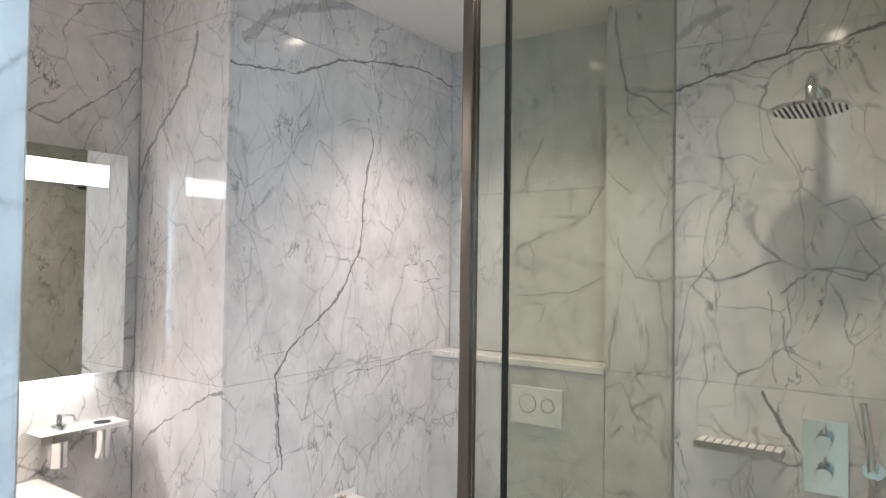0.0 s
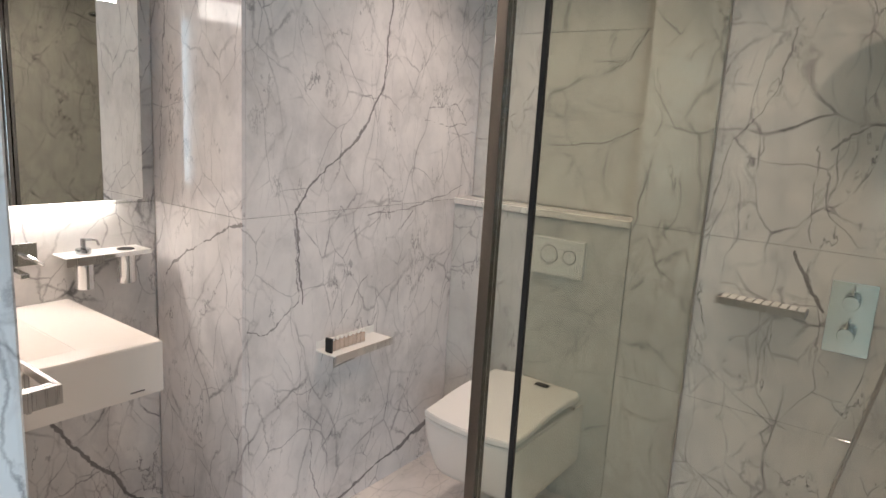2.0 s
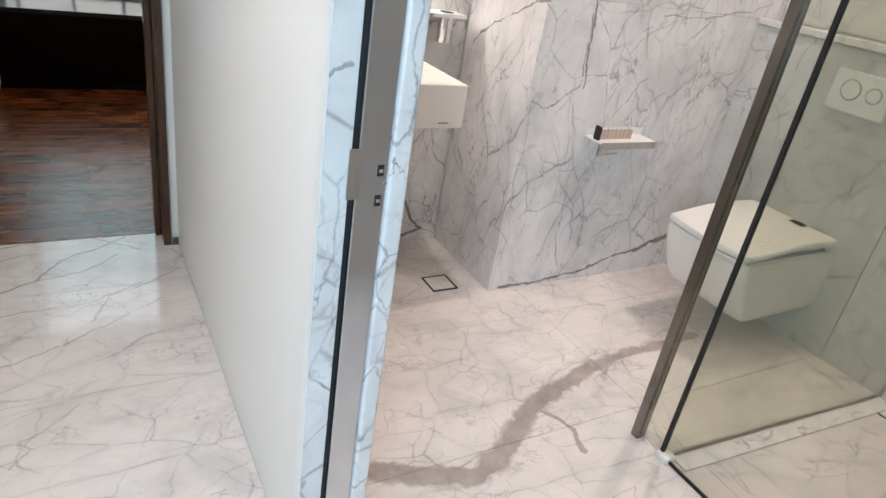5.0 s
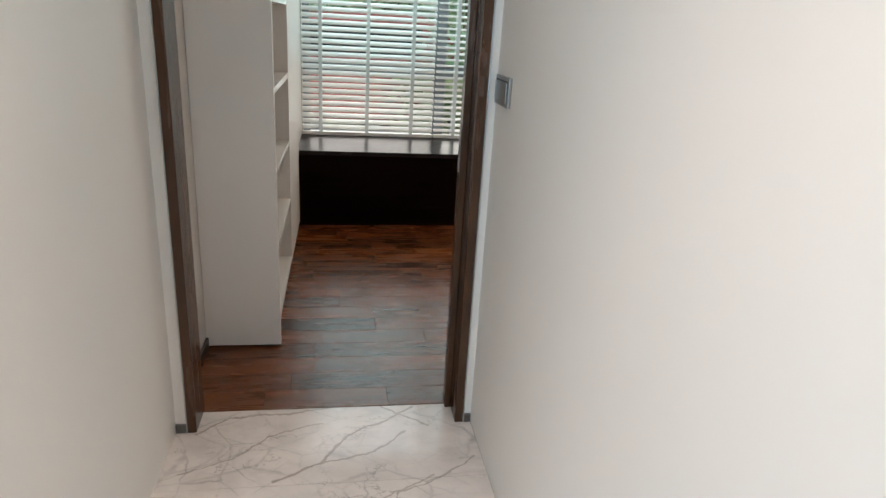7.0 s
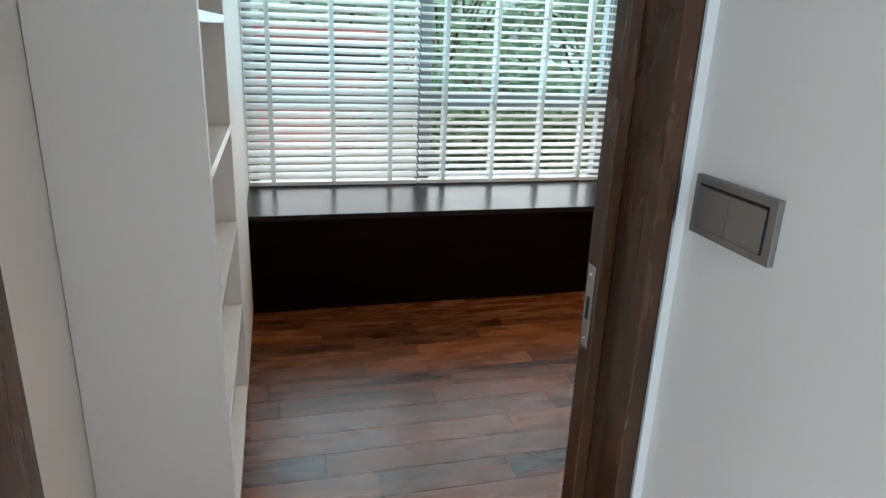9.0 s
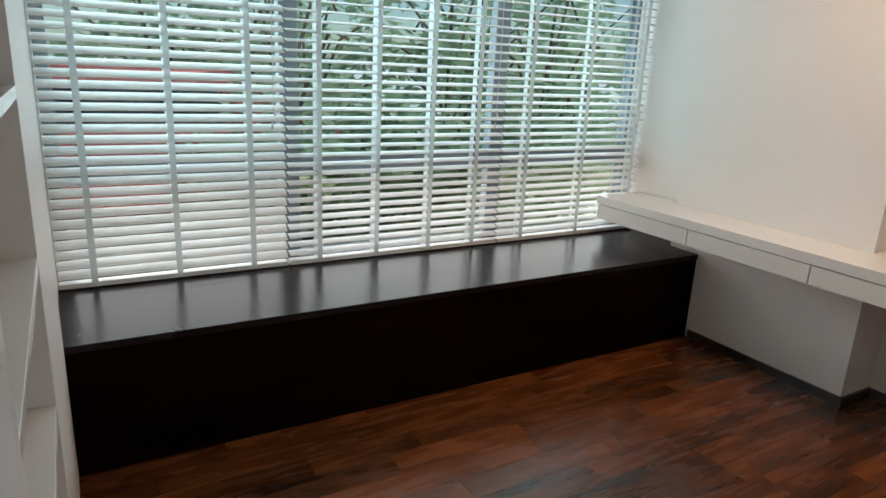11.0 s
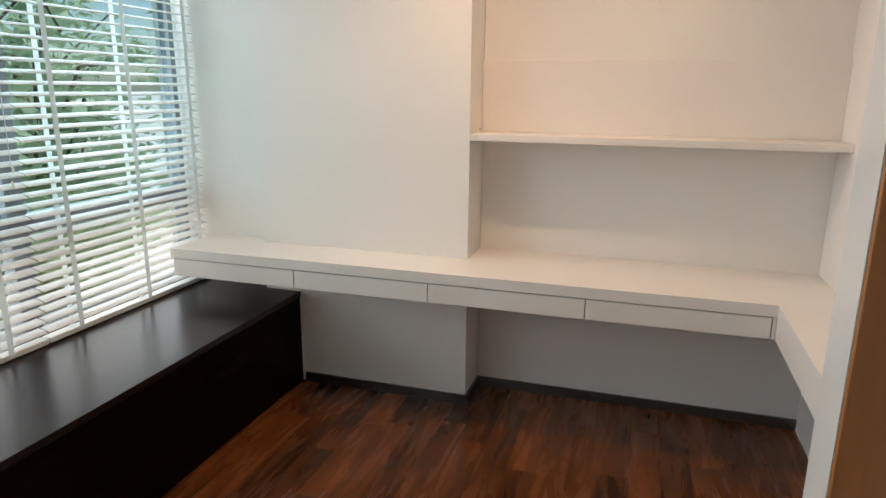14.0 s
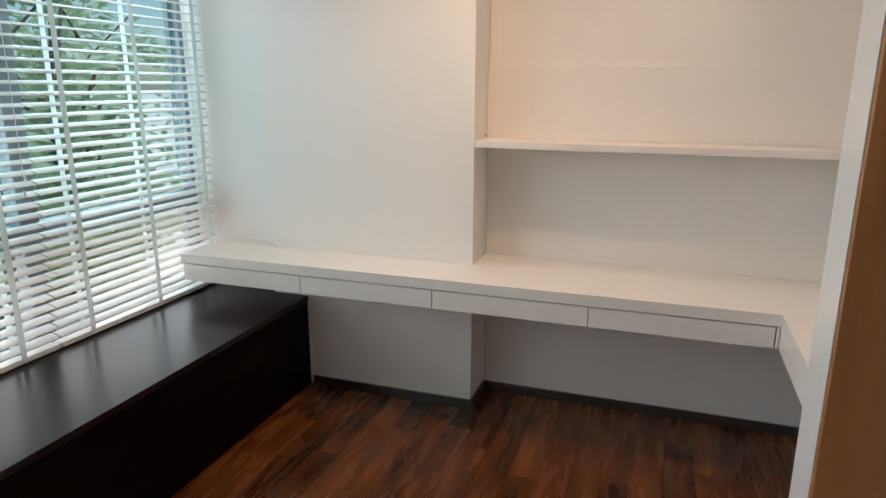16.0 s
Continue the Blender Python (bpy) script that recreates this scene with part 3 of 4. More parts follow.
struct("wall_study_north_east", (2.535, 2.85, 2.552, 3.2, 0, CEIL), M_WHITE)
struct("wall_above_window", (-0.73, 2.535, 3.02, 3.2, 2.5, CEIL), M_WHITE)
struct("wall_below_window", (-0.73, 2.535, 3.06, 3.2, 0, 0.47), M_STONE)
struct("wall_study_north_west", (-1.015, -0.73, 3.0, 3.2, 0, CEIL), M_WHITE)
nib = struct("wall_nib", (0.612, 0.735, YD, 0.325, 0, CEIL), M_LACQ, "white lacquered end of a short partition")
part("veneer_panel", box_bm(0.598, 0.611, YD + 0.001, 0.323, 0.01, 2.6, 0.001), M_BROWN, nib, "brown walnut veneer panel")

# skirtings
struct("baseboard", (2.436, 2.4475, 1.42, 2.33, 0.0, 0.05), M_SKIRT, "slim grey metal skirting")
struct("baseboard", (2.448, 2.692, 1.419, 1.431, 0.0, 0.05), M_SKIRT, "slim grey metal skirting")
struct("baseboard", (2.680, 2.6915, -0.128, 1.418, 0.0, 0.05), M_SKIRT, "slim grey metal skirting")
struct("baseboard", (-1.0145, -1.003, YD, 0.588, 0.0, 0.05), M_SKIRT, "slim grey metal skirting")
struct("baseboard", (-0.027, -0.002, -0.012, -0.0005, 0.0, 0.03), M_SKIRT, "short grey skirting block")
struct("baseboard", (-1.003, -0.970, -0.012, -0.0005, 0.0, 0.03), M_SKIRT, "short grey skirting block")


def door_frame():
    """Walnut lining of the study doorway, with a stop and a strike plate on one side."""
    d = thing("door_frame", -0.5, 0.06, 0, "dark walnut door frame without a leaf, lining the study doorway", "door frame")
    for s, x in ((1, -0.03), (-1, -0.965)):
        part("lining", box_bm(min(x, x - s * 0.028), max(x, x - s * 0.028), -0.012, YD + 0.004, 0, 2.13, 0.0015), M_FRAME, d, "dark walnut side lining")
        part("edge_trim", box_bm(min(x, x + s * 0.004), max(x, x + s * 0.004), -0.0135, -0.0005, 0, 2.134), M_EDGE, d, "thin pale metal edge trim")
    part("stop", box_bm(-0.0805, -0.0585, 0.085, YD + 0.004, 0, 2.10, 0.0015), M_FRAME, d, "dark walnut door stop")
    part("lining", box_bm(-0.937, -0.0585, -0.012, YD + 0.004, 2.102, 2.13, 0.0015), M_FRAME, d, "dark walnut head lining")
    plate = part("strike_plate", box_bm(-0.0825, -0.081, 0.096, 0.120, 0.885, 1.03, 0.0004), M_STEEL, d, "brushed steel strike plate")
    for z in (0.90, 1.015):
        part("screw", moved(cyl_bm(0.0035, 0, 0.0012, 10, 0.0003), pose(-0.0825, 0.108, z, 0, -90)), M_CHROME, plate)
    part("strike_slot", box_bm(-0.0832, -0.0826, 0.103, 0.113, 0.935, 0.975), M_BLACK, plate, "dark latch opening")


door_frame()


def light_switch():
    s = thing("light_switch", -0.005, -0.10, 1.17, "grey metal double rocker light switch on the white hall wall", "light switch")
    y0, y1, z0, z1 = -0.184, -0.024, 1.128, 1.211
    part("cover_plate", box_bm(-0.010, -0.0005, y0, y1, z0, z1, 0.002, 2), M_SWITCH, s, "brushed grey cover plate")
    part("recess", box_bm(-0.0112, -0.0102, y0 + 0.013, y1 - 0.013, z0 + 0.011, z1 - 0.011), M_BLACK, s)
    half = (y1 - y0 - 0.030) / 2
    for k in range(2):
        ya = y0 + 0.0145 + k * (half + 0.001)
        part("rocker", box_bm(-0.0145, -0.0114, ya, ya + half, z0 + 0.0125, z1 - 0.0145, 0.001, 2), M_SWITCH, s, "grey rocker")


light_switch()


def downlight(x, y):
    d = thing("downlight", x, y, CEIL, "small round recessed ceiling downlight, lit warm white", "ceiling light", "ceiling downlights")
    ring = bmesh.new()
    rs = [(0.036, 0.0), (0.050, 0.0), (0.050, 0.004), (0.036, 0.006)]
    vs = [[ring.verts.new((x + r * math.cos(a), y + r * math.sin(a), CEIL - 0.0005 - h)) for r, h in rs] for a in [2 * math.pi * i / 28 for i in range(28)]]
    for i in range(28):
        for j in range(4):
            ring.faces.new((vs[i][j], vs[(i + 1) % 28][j], vs[(i + 1) % 28][(j + 1) % 4], vs[i][(j + 1) % 4]))
    part("trim_ring", ring, M_PLASTIC, d, "white trim ring", True)
    part("lens", moved(cyl_bm(0.035, -0.003, -0.001, 24), pose(x, y, CEIL)), M_DOWN, d, "glowing warm lens")


for sx, sy, sw in BATH_SPOTS + HALL_SPOTS + STUDY_SPOTS:
    downlight(sx, sy)

# ---- study furniture ----


def window_bench():
    b = thing("window_bench", 0.8, 2.7, 0, "espresso-stained window bench running under the venetian blinds", "bench")
    part("front_panel", box_bm(-0.739, 2.447, 2.350, 2.372, 0.0, 0.477, 0.001), M_BENCH_SHADED, b, "plain dark front panel")
    part("top", box_bm(-0.739, 2.534, 2.346, 3.055, 0.478, 0.507, 0.002, 2), M_BENCHTOP, b, "polished dark top")


window_bench()
ZT, ZL, ZD = 0.762, 0.713, 0.622


def desk():
    d = thing("desk", 2.42, 1.4, 0, "glossy white L-shaped desk with four slim drawers, fixed along the wall", "desk")
    tops = [box_bm(2.158, 2.447, 1.432, 2.91, ZL + 0.001, ZT), box_bm(2.158, 2.691, 0.12, 1.4319, ZL + 0.001, ZT), box_bm(0.745, 2.691, -0.129, 0.1199, ZL + 0.001, ZT)]
    tops.append(box_bm(2.4485, 2.534, 2.5515, 2.91, ZL + 0.001, ZT))
    for bm, nm in zip(tops, ("top", "top", "return_top", "corner_top")):
        part(nm, bm, M_LACQ, d, "glossy white desk top")
    part("drawer_box", box_bm(2.18, 2.445, 0.14, 2.90, ZD + 0.004, ZL - 0.004), M_PANEL, d, "white underside box")
    ys = (0.135, 0.843, 1.538, 2.214, 2.90)
    for a, b in zip(ys, ys[1:]):
        part("drawer_front", box_bm(2.160, 2.178, a + 0.0025, b - 0.0025, ZD, ZL - 0.004, 0.001), M_LACQ, d, "slim white drawer front")
    part("apron", box_bm(0.745, 2.158, 0.100, 0.1185, ZD, ZL, 0.001), M_LACQ, d, "white apron of the return")
    part("apron", box_bm(2.159, 2.19, 0.120, 0.1325, ZD, ZL, 0.001), M_LACQ, d)


desk()


def wall_shelf():
    s = thing("wall_shelf", 2.6, 0.7, 1.33, "white fixed shelf spanning the niche above the desk", "shelf")
    part("board", box_bm(2.452, 2.691, -0.129, 1.430, 1.325, 1.355, 0.001), M_PANEL, s, "white shelf board")
    part("back_panel", box_bm(2.670, 2.6915, -0.129, 1.430, 1.356, 1.69, 0.001), M_PANEL, s, "white back panel")
    part("fixing_pin", moved(cyl_bm(0.003, 0, 0.006, 8), pose(2.62, 1.429, 1.37, 90)), M_SKIRT, s, "tiny fixing pin")


wall_shelf()


def bookcase():
    c = thing("bookcase", -0.86, 1.5, 0, "tall white built-in bookcase with empty open shelves beside the doorway", "bookcase")
    part("side_panel", box_bm(-1.013, -0.710, 0.589, 0.620, 0.012, CEIL - 0.002, 0.001), M_PANEL, c, "white end panel")
    part("side_panel", box_bm(-1.013, -0.738, 2.28, 2.345, 0.0, CEIL - 0.002, 0.001), M_PANEL, c, "white end panel")
    part("back_panel", box_bm(-1.013, -1.004, 0.622, 2.278, 0.0, CEIL - 0.002), M_PANEL, c)
    part("plinth", box_bm(-1.0, -0.745, 0.625, 2.275, 0.0, 0.05), M_PANEL, c)
    part("divider", box_bm(-1.0, -0.722, 1.50, 2.279, 0.05, CEIL - 0.002, 0.001), M_PANEL, c, "plain closed white front")
    for z in (0.055, 0.385, 0.70, 1.04, 1.385, 1.73, 2.075):
        for a, b in ((0.621, 1.499),):
            part("shelf", box_bm(-1.0, -0.722, a, b, z, z + 0.025, 0.001), M_LACQ, c, "white shelf board")
    part("closing_panel", box_bm(-0.775, -0.7395, 2.347, 2.998, 0.509, CEIL - 0.002, 0.001), M_PANEL, c, "white closing panel over the bench")


bookcase()

# window with its blinds


def window():
    w = tagged(new("window_1"), "wide grey aluminium window with a low transom behind the blinds", "window", kind="structure")
    fr = [box_bm(-0.73, 2.535, 3.07, 3.13, 0.47, 0.52), box_bm(-0.73, 2.535, 3.07, 3.13, 2.44, 2.5), box_bm(-0.73, -0.68, 3.071, 3.129, 0.52, 2.44), box_bm(2.485, 2.535, 3.071, 3.129, 0.52, 2.44)]
    part("window_frame", join(*fr), M_WINFRAME, w, "grey aluminium frame")
    for x in (0.285, 1.485):
        part("mullion", box_bm(x - 0.045, x + 0.045, 3.065, 3.135, 0.52, 2.44, 0.003), M_WINFRAME, w, "grey mullion")
    for a, b in ((-0.68, 0.24), (0.33, 1.44), (1.53, 2.485)):
        part("transom", box_bm(a, b, 3.068, 3.132, 0.955, 1.035, 0.003), M_WINFRAME, w, "grey transom")
        for z0, z1 in ((0.52, 0.955), (1.035, 2.44)):
            pane = part("pane", box_bm(a, b, 3.097, 3.103, z0, z1), M_PANE if z0 < 1 else M_PANE_TINT, w, "clear window pane" if z0 < 1 else "green-tinted window pane")
            pane.visible_shadow = False
    part("window_sill", box_bm(-0.8, 2.6, 3.135, 3.40, 0.40, 0.47, 0.004), M_STONE, w, "pale outside sill")


window()


def slat_mesh(width, depth=0.050):
    me = bpy.data.meshes.new("slat")
    bm = bmesh.new()
    prof = [(-0.5, 0.0), (-0.17, 0.0028), (0.17, 0.0028), (0.5, 0.0)]
    rows = []
    for x in (-width / 2, width / 2):
        rows.append([bm.verts.new((x, py * depth, pz + dz)) for dz in (0.0, -0.0028) for py, pz in (prof if dz == 0 else prof[::-1])])
    for i in range(8):
        bm.faces.new((rows[0][i], rows[0][(i + 1) % 8], rows[1][(i + 1) % 8], rows[1][i]))
    bm.faces.new(rows[0][::-1])
    bm.faces.new(rows[1])
    bmesh.ops.recalc_face_normals(bm, faces=bm.faces)
    bm.to_mesh(me)
    bm.free()
    me.materials.append(M_SLAT)
    return me


def venetian(x0, x1, tilt, tapes, label, y=2.985, z0=0.512):
    b = thing("venetian_blind", (x0 + x1) / 2, y, 2.5, label, "blind", "blinds at the window")
    me = slat_mesh(x1 - x0)
    z, n = z0 + 0.055, 0
    while z < 2.44:
        s = new("slat", me)
        s.parent = b
        s.matrix_parent_inverse = b.matrix_world.inverted()
        s.matrix_basis = pose((x0 + x1) / 2, y, z, tilt + random.uniform(-1.6, 1.6), random.uniform(-0.05, 0.05), 0)
        z += 0.0435
    part("bottom_rail", box_bm(x0, x1, y - 0.026, y + 0.026, z0, z0 + 0.022, 0.003, 2), M_SLAT, b, "white bottom rail")
    part("headrail", box_bm(x0, x1, y - 0.03, y + 0.03, 2.45, 2.50, 0.002), M_SLAT, b, "white headrail")
    for tx in tapes:
        part("ladder_tape", join(box_bm(tx - 0.0125, tx + 0.0125, y - 0.0285, y - 0.0275, z0 + 0.003, 2.45), box_bm(tx - 0.0125, tx + 0.0125, y + 0.0275, y + 0.0285, z0 + 0.003, 2.45)), M_TAPE, b, "white cloth ladder tape")
    part("tilt_cord", tube_bm([(x1 - 0.06, y - 0.033, 2.45), (x1 - 0.058, y - 0.034, 1.6), (x1 - 0.06, y - 0.033, 1.25)], 0.0016, 6), M_TAPE, b, "thin tilt cord")
    for cz in (1.25, 1.19):
        part("cord_end", moved(cyl_bm(0.006, 0, 0.03, 10, 0, 0.003), pose(x1 - 0.06 + (cz - 1.22) * 0.2, y - 0.034, cz - 0.02)), M_PLASTIC, b, "small cord end")


venetian(-0.735, 0.236, 34, (-0.60, -0.26, 0.07), "white venetian blind, tilted nearly shut, over the bench")
venetian(0.246, 1.456, 15, (0.395, 0.70, 1.005, 1.285), "white venetian blind with its slats open, over the bench")
venetian(1.466, 2.53, 16, (1.625, 2.045, 2.46), "white venetian blind with its slats open, next to the desk")

# ---- bathroom things ----


def toilet():
    t = thing("toilet", 2.0, -1.2, 0.2, "white wall-hung toilet with a curved closed lid, below the marble ledge", "toilet")
    y0, y1, xf, xw = -1.41, -1.003, 1.722, XB - 0.001
    bm = bmesh.new()
    rings = []
    for z, inset, fr in ((0.178, 0.022, 0.135), (0.181, 0.012, 0.118), (0.190, 0.005, 0.104), (0.22, 0.002, 0.085), (0.28, 0.001, 0.054), (0.35, 0.0, 0.026), (0.41, 0.0, 0.010), (0.445, 0.0, 0.006)):
        ring = []
        w, cx = (y1 - y0) / 2 - inset, (y0 + y1) / 2
        x0 = xf + fr
        for i in range(21):
            a = math.pi * (i / 20 - 0.5)
            # squarish front
            sx = math.copysign(abs(math.cos(a)) ** 0.42, math.cos(a))
            sy = math.copysign(abs(math.sin(a)) ** 0.30, math.sin(a))
            ring.append(bm.verts.new((x0 + 0.05 - 0.05 * sx, cx + w * sy, z)))
        ring.append(bm.verts.new((xw, cx + w * 0.97, z)))
        ring.append(bm.verts.new((xw, cx - w * 0.97, z)))
        rings.append(ring)
    for a, b in zip(rings, rings[1:]):
        for j in range(len(a)):
            bm.faces.new((a[j], a[(j + 1) % len(a)], b[(j + 1) % len(a)], b[j]))
    bm.faces.new(rings[0][::-1])
    bm.faces.new(rings[-1])
    part("bowl", bm, M_CERAMIC, t, "glazed white bowl", True)

    def lid(z_of, h, grow, x_back):
        bm = bmesh.new()
        rows = []
        cx = (y0 + y1) / 2
        for i in range(19):
            u = i / 18
            x = xf - 0.004 + (x_back - xf) * u
            row = []
            for j in range(13):
                v = j / 6 - 1
                bow = 0.035 * (1 - v * v) * (1 - u) ** 3
                pinch = 1 - 0.05 * (1 - u) ** 8
                yy = cx + v * ((y1 - y0) / 2 + grow) * pinch
                row.append((x - bow + 0.012, yy, z_of(u) - 0.004 * v * v))
            rows.append(row)
        top = [[bm.verts.new(p) for p in r] for r in rows]
        bot = [[bm.verts.new((p[0], p[1], p[2] - h)) for p in r] for r in rows]
        n, m = len(top), 13
        for i in range(n - 1):
            for j in range(m - 1):
                bm.faces.new((top[i][j], top[i + 1][j], top[i + 1][j + 1], top[i][j + 1]))
                bm.faces.new((bot[i][j], bot[i][j + 1], bot[i + 1][j + 1], bot[i + 1][j]))
            bm.faces.new((top[i][0], bot[i][0], bot[i + 1][0], top[i + 1][0]))
            bm.faces.new((top[i][-1], top[i + 1][-1], bot[i + 1][-1], bot[i][-1]))
        for j in range(m - 1):
            bm.faces.new((top[0][j], top[0][j + 1], bot[0][j + 1], bot[0][j]))
            bm.faces.new((top[-1][j], bot[-1][j], bot[-1][j + 1], top[-1][j + 1]))
        bmesh.ops.recalc_face_normals(bm, faces=bm.faces)
        bmesh.ops.bevel(bm, geom=[e for e in bm.edges if e.calc_face_angle(0) > 0.9], offset=0.004, segments=2, affect="EDGES")
        return bm

    part("seat", lid(lambda u: 0.457, 0.010, -0.003, 2.20), M_PLASTIC, t, "white seat", True)
    part("lid", lid(lambda u: 0.486 + 0.022 * (u * u * (3 - 2 * u)) + 0.012 * math.sin(math.pi * u) ** 2, 0.0245, 0.0, 2.235), M_PLASTIC, t, "closed white lid with a gentle curve", True)
    part("seat_housing", box_bm(2.12, XB - 0.002, y0 + 0.03, y1 - 0.03, 0.446, 0.49, 0.008, 2), M_PLASTIC, t, "white rear housing")
    part("control_button", box_bm(2.19, 2.225, -1.285, -1.225, 0.5095, 0.5125, 0.001), M_BLACK, t, "small dark control panel")
    part("side_knob", box_bm(2.17, 2.25, y0 - 0.012, y0 + 0.035, 0.462, 0.482, 0.004), M_CHROME, t, "small chrome side knob")


toilet()


def flush_plate():
    f = thing("flush_plate", XB, -1.22, 1.03, "white dual flush plate with two round buttons on marble", "flush plate")
    part("plate", box_bm(XB - 0.016, XB - 0.0005, -1.348, -1.115, 0.960, 1.114, 0.003, 2), M_PLASTIC, f, "white plate")
    for y, r in ((-1.193, 0.036), (-1.285, 0.026)):
        part("button", moved(cyl_bm(r, 0, 0.0035, 28, 0.001), pose(XB - 0.016, y, 1.045, 0, -90)), M_PLASTIC, f, "round flush button", True)
        ring = tube_bm([(XB - 0.0163, y + (r + 0.002) * math.cos(a), 1.045 + (r + 0.002) * math.sin(a)) for a in [2 * math.pi * i / 30 for i in range(31)]], 0.0019, 6)
        part("button_ring", ring, M_DARKCHROME, f, "fine chrome ring", True)


flush_plate()


def washbasin():
    x0, x1, y0, y1, z0, z1 = 0.1505, 0.842, -0.752, YS - 0.001, 0.755, 0.905
    b = thing("washbasin", (x0 + x1) / 2, y1, z0, "thick white wall-hung washbasin with a square trough", "washbasin")
    bm = bmesh.new()
    rim, dz = (x0 + 0.05, x1 - 0.20, y0 + 0.075, y1 - 0.10), 0.085

    def loop(a, b_, c, d, z):
        return [bm.verts.new(p) for p in ((a, c, z), (b_, c, z), (b_, d, z), (a, d, z))]

    lo, up = loop(x0, x1, y0, y1, z0), loop(x0, x1, y0, y1, z1)
    hi, dn = loop(*rim, z1), [bm.verts.new(p) for p in ((rim[0] + 0.02, rim[2] + 0.06, z1 - 0.03), (rim[1] - 0.12, rim[2] + 0.06, z1 - 0.03), (rim[1] - 0.006, rim[3] - 0.004, z1 - dz), (rim[0] + 0.02, rim[3] - 0.004, z1 - dz))]
    bm.faces.new(lo[::-1])
    for a, c in ((lo, up), (up, hi), (hi, dn)):
        for j in range(4):
            bm.faces.new((a[j], a[(j + 1) % 4], c[(j + 1) % 4], c[j]))
    bm.faces.new(dn)
    bmesh.ops.recalc_face_normals(bm, faces=bm.faces)
    bmesh.ops.bevel(bm, geom=bm.edges[:], offset=0.003, segments=2, affect="EDGES")
    part("basin_body", bm, M_SOLID, b, "matt white solid block", True)
    part("drain_slot", box_bm(rim[0] + 0.03, rim[1] - 0.012, rim[3] - 0.016, rim[3] - 0.008, z1 - dz + 0.001, z1 - dz + 0.006), M_BLACK, b, "dark drain slot")
    part("maker_mark", box_bm(0.745, 0.785, y0 - 0.0006, y0, 0.772, 0.776), M_SKIRT, b, "tiny grey maker's mark")


washbasin()


def towel_rail():
    r = thing("towel_rail", 0.35, -0.80, 0.9, "flat brushed steel towel rail in front of the washbasin", "towel rail")
    part("front_bar", box_bm(0.1505, 0.50, -0.935, -0.922, 0.885, 0.93, 0.001), M_STEEL, r, "flat steel bar")
    part("side_bar", box_bm(0.488, 0.50, -0.921, -0.60, 0.907, 0.93, 0.001), M_STEEL, r, "flat steel bar")
    part("top_lip", box_bm(0.1505, 0.487, -0.921, -0.906, 0.924, 0.93, 0.001), M_STEEL, r)
    part("bracket", box_bm(0.488, 0.50, -0.7555, -0.7525, 0.80, 0.9065, 0.001), M_STEEL, r)


towel_rail()


def mirror():
    m = thing("mirror", 0.7, YS, 1.6, "square mirror cabinet with a lit band, glowing underneath", "mirror")
    x0, x1, z0, z1, yf = 0.22, 1.075, 1.235, 1.985, -0.236
    part("cabinet", box_bm(x0, x1 - 0.004, yf + 0.006, YS - 0.001, z0 + 0.004, z1 - 0.004, 0.001), M_PLASTIC, m, "shallow white body")
    zl0, zl1, xl = 1.868, 1.94, 1.007
    part("glass_front", join(box_bm(x0, x1, yf, yf + 0.005, z0, zl0), box_bm(x0, x1, yf, yf + 0.005, zl1, z1), box_bm(xl, x1, yf, yf + 0.005, zl0, zl1)), M_MIRROR, m, "clear mirror glass")
    part("light_band", box_bm(x0, xl - 0.0005, yf, yf + 0.005, zl0 + 0.0005, zl1 - 0.0005), M_MIRRORLIGHT, m, "glowing frosted light band")
    part("led_strip", box_bm(x0 + 0.03, 0.98, YS - 0.03, YS - 0.012, z0 + 0.0005, z0 + 0.0035), M_LED, m, "bright strip under the mirror")
    part("catch", box_bm(1.02, 1.06, yf + 0.01, yf + 0.035, z0 - 0.008, z0 + 0.003, 0.002), M_CHROME, m, "small chrome catch")


mirror()


def accessory_shelf():
    a = thing("accessory_shelf", 0.85, YS, 1.08, "slim metal wall shelf with soap pump and tumbler above the basin", "shelf")
    z, x0, x1, y0 = 1.062, 0.80, 1.08, -0.272
    part("plate", box_bm(x0, x1, y0, YS - 0.0005, z - 0.004, z, 0.001), M_PLASTIC, a, "thin white plate")
    part("front_lip", box_bm(x0, x0 + 0.117, y0 - 0.003, y0 - 0.0002, z - 0.028, z, 0.0005), M_STEEL, a, "brushed front lip")
    part("front_lip", box_bm(x0 + 0.118, x1, y0 - 0.003, y0 - 0.0002, z - 0.014, z, 0.0005), M_CHROME, a, "chrome front lip")
    for x, nm in ((0.873, "bottle_cup"), (1.013, "tumbler")):
        part(nm, moved(cyl_bm(0.030, -0.116, -0.0045, 28, 0.002), pose(x, -0.225, z)), M_CHROME, a, "chrome cup hanging through the plate", True)
    part("cup_mouth", moved(cyl_bm(0.028, 0.0005, 0.002, 24), pose(1.013, -0.225, z)), M_BLACK, a, "dark open mouth")
    part("pump_collar", moved(cyl_bm(0.024, 0.0005, 0.018, 24, 0.002), pose(0.873, -0.225, z)), M_DARKCHROME, a, "chrome collar", True)
    part("pump", moved(cyl_bm(0.008, 0.018, 0.052, 16, 0.001), pose(0.873, -0.225, z)), M_DARKCHROME, a, "chrome pump", True)
    part("spout", tube_bm([(0.868, -0.225, z + 0.047), (0.893, -0.232, z + 0.047), (0.911, -0.238, z + 0.043), (0.917, -0.24, z + 0.026)], 0.004, 8), M_DARKCHROME, a, "bent spout", True)


accessory_shelf()


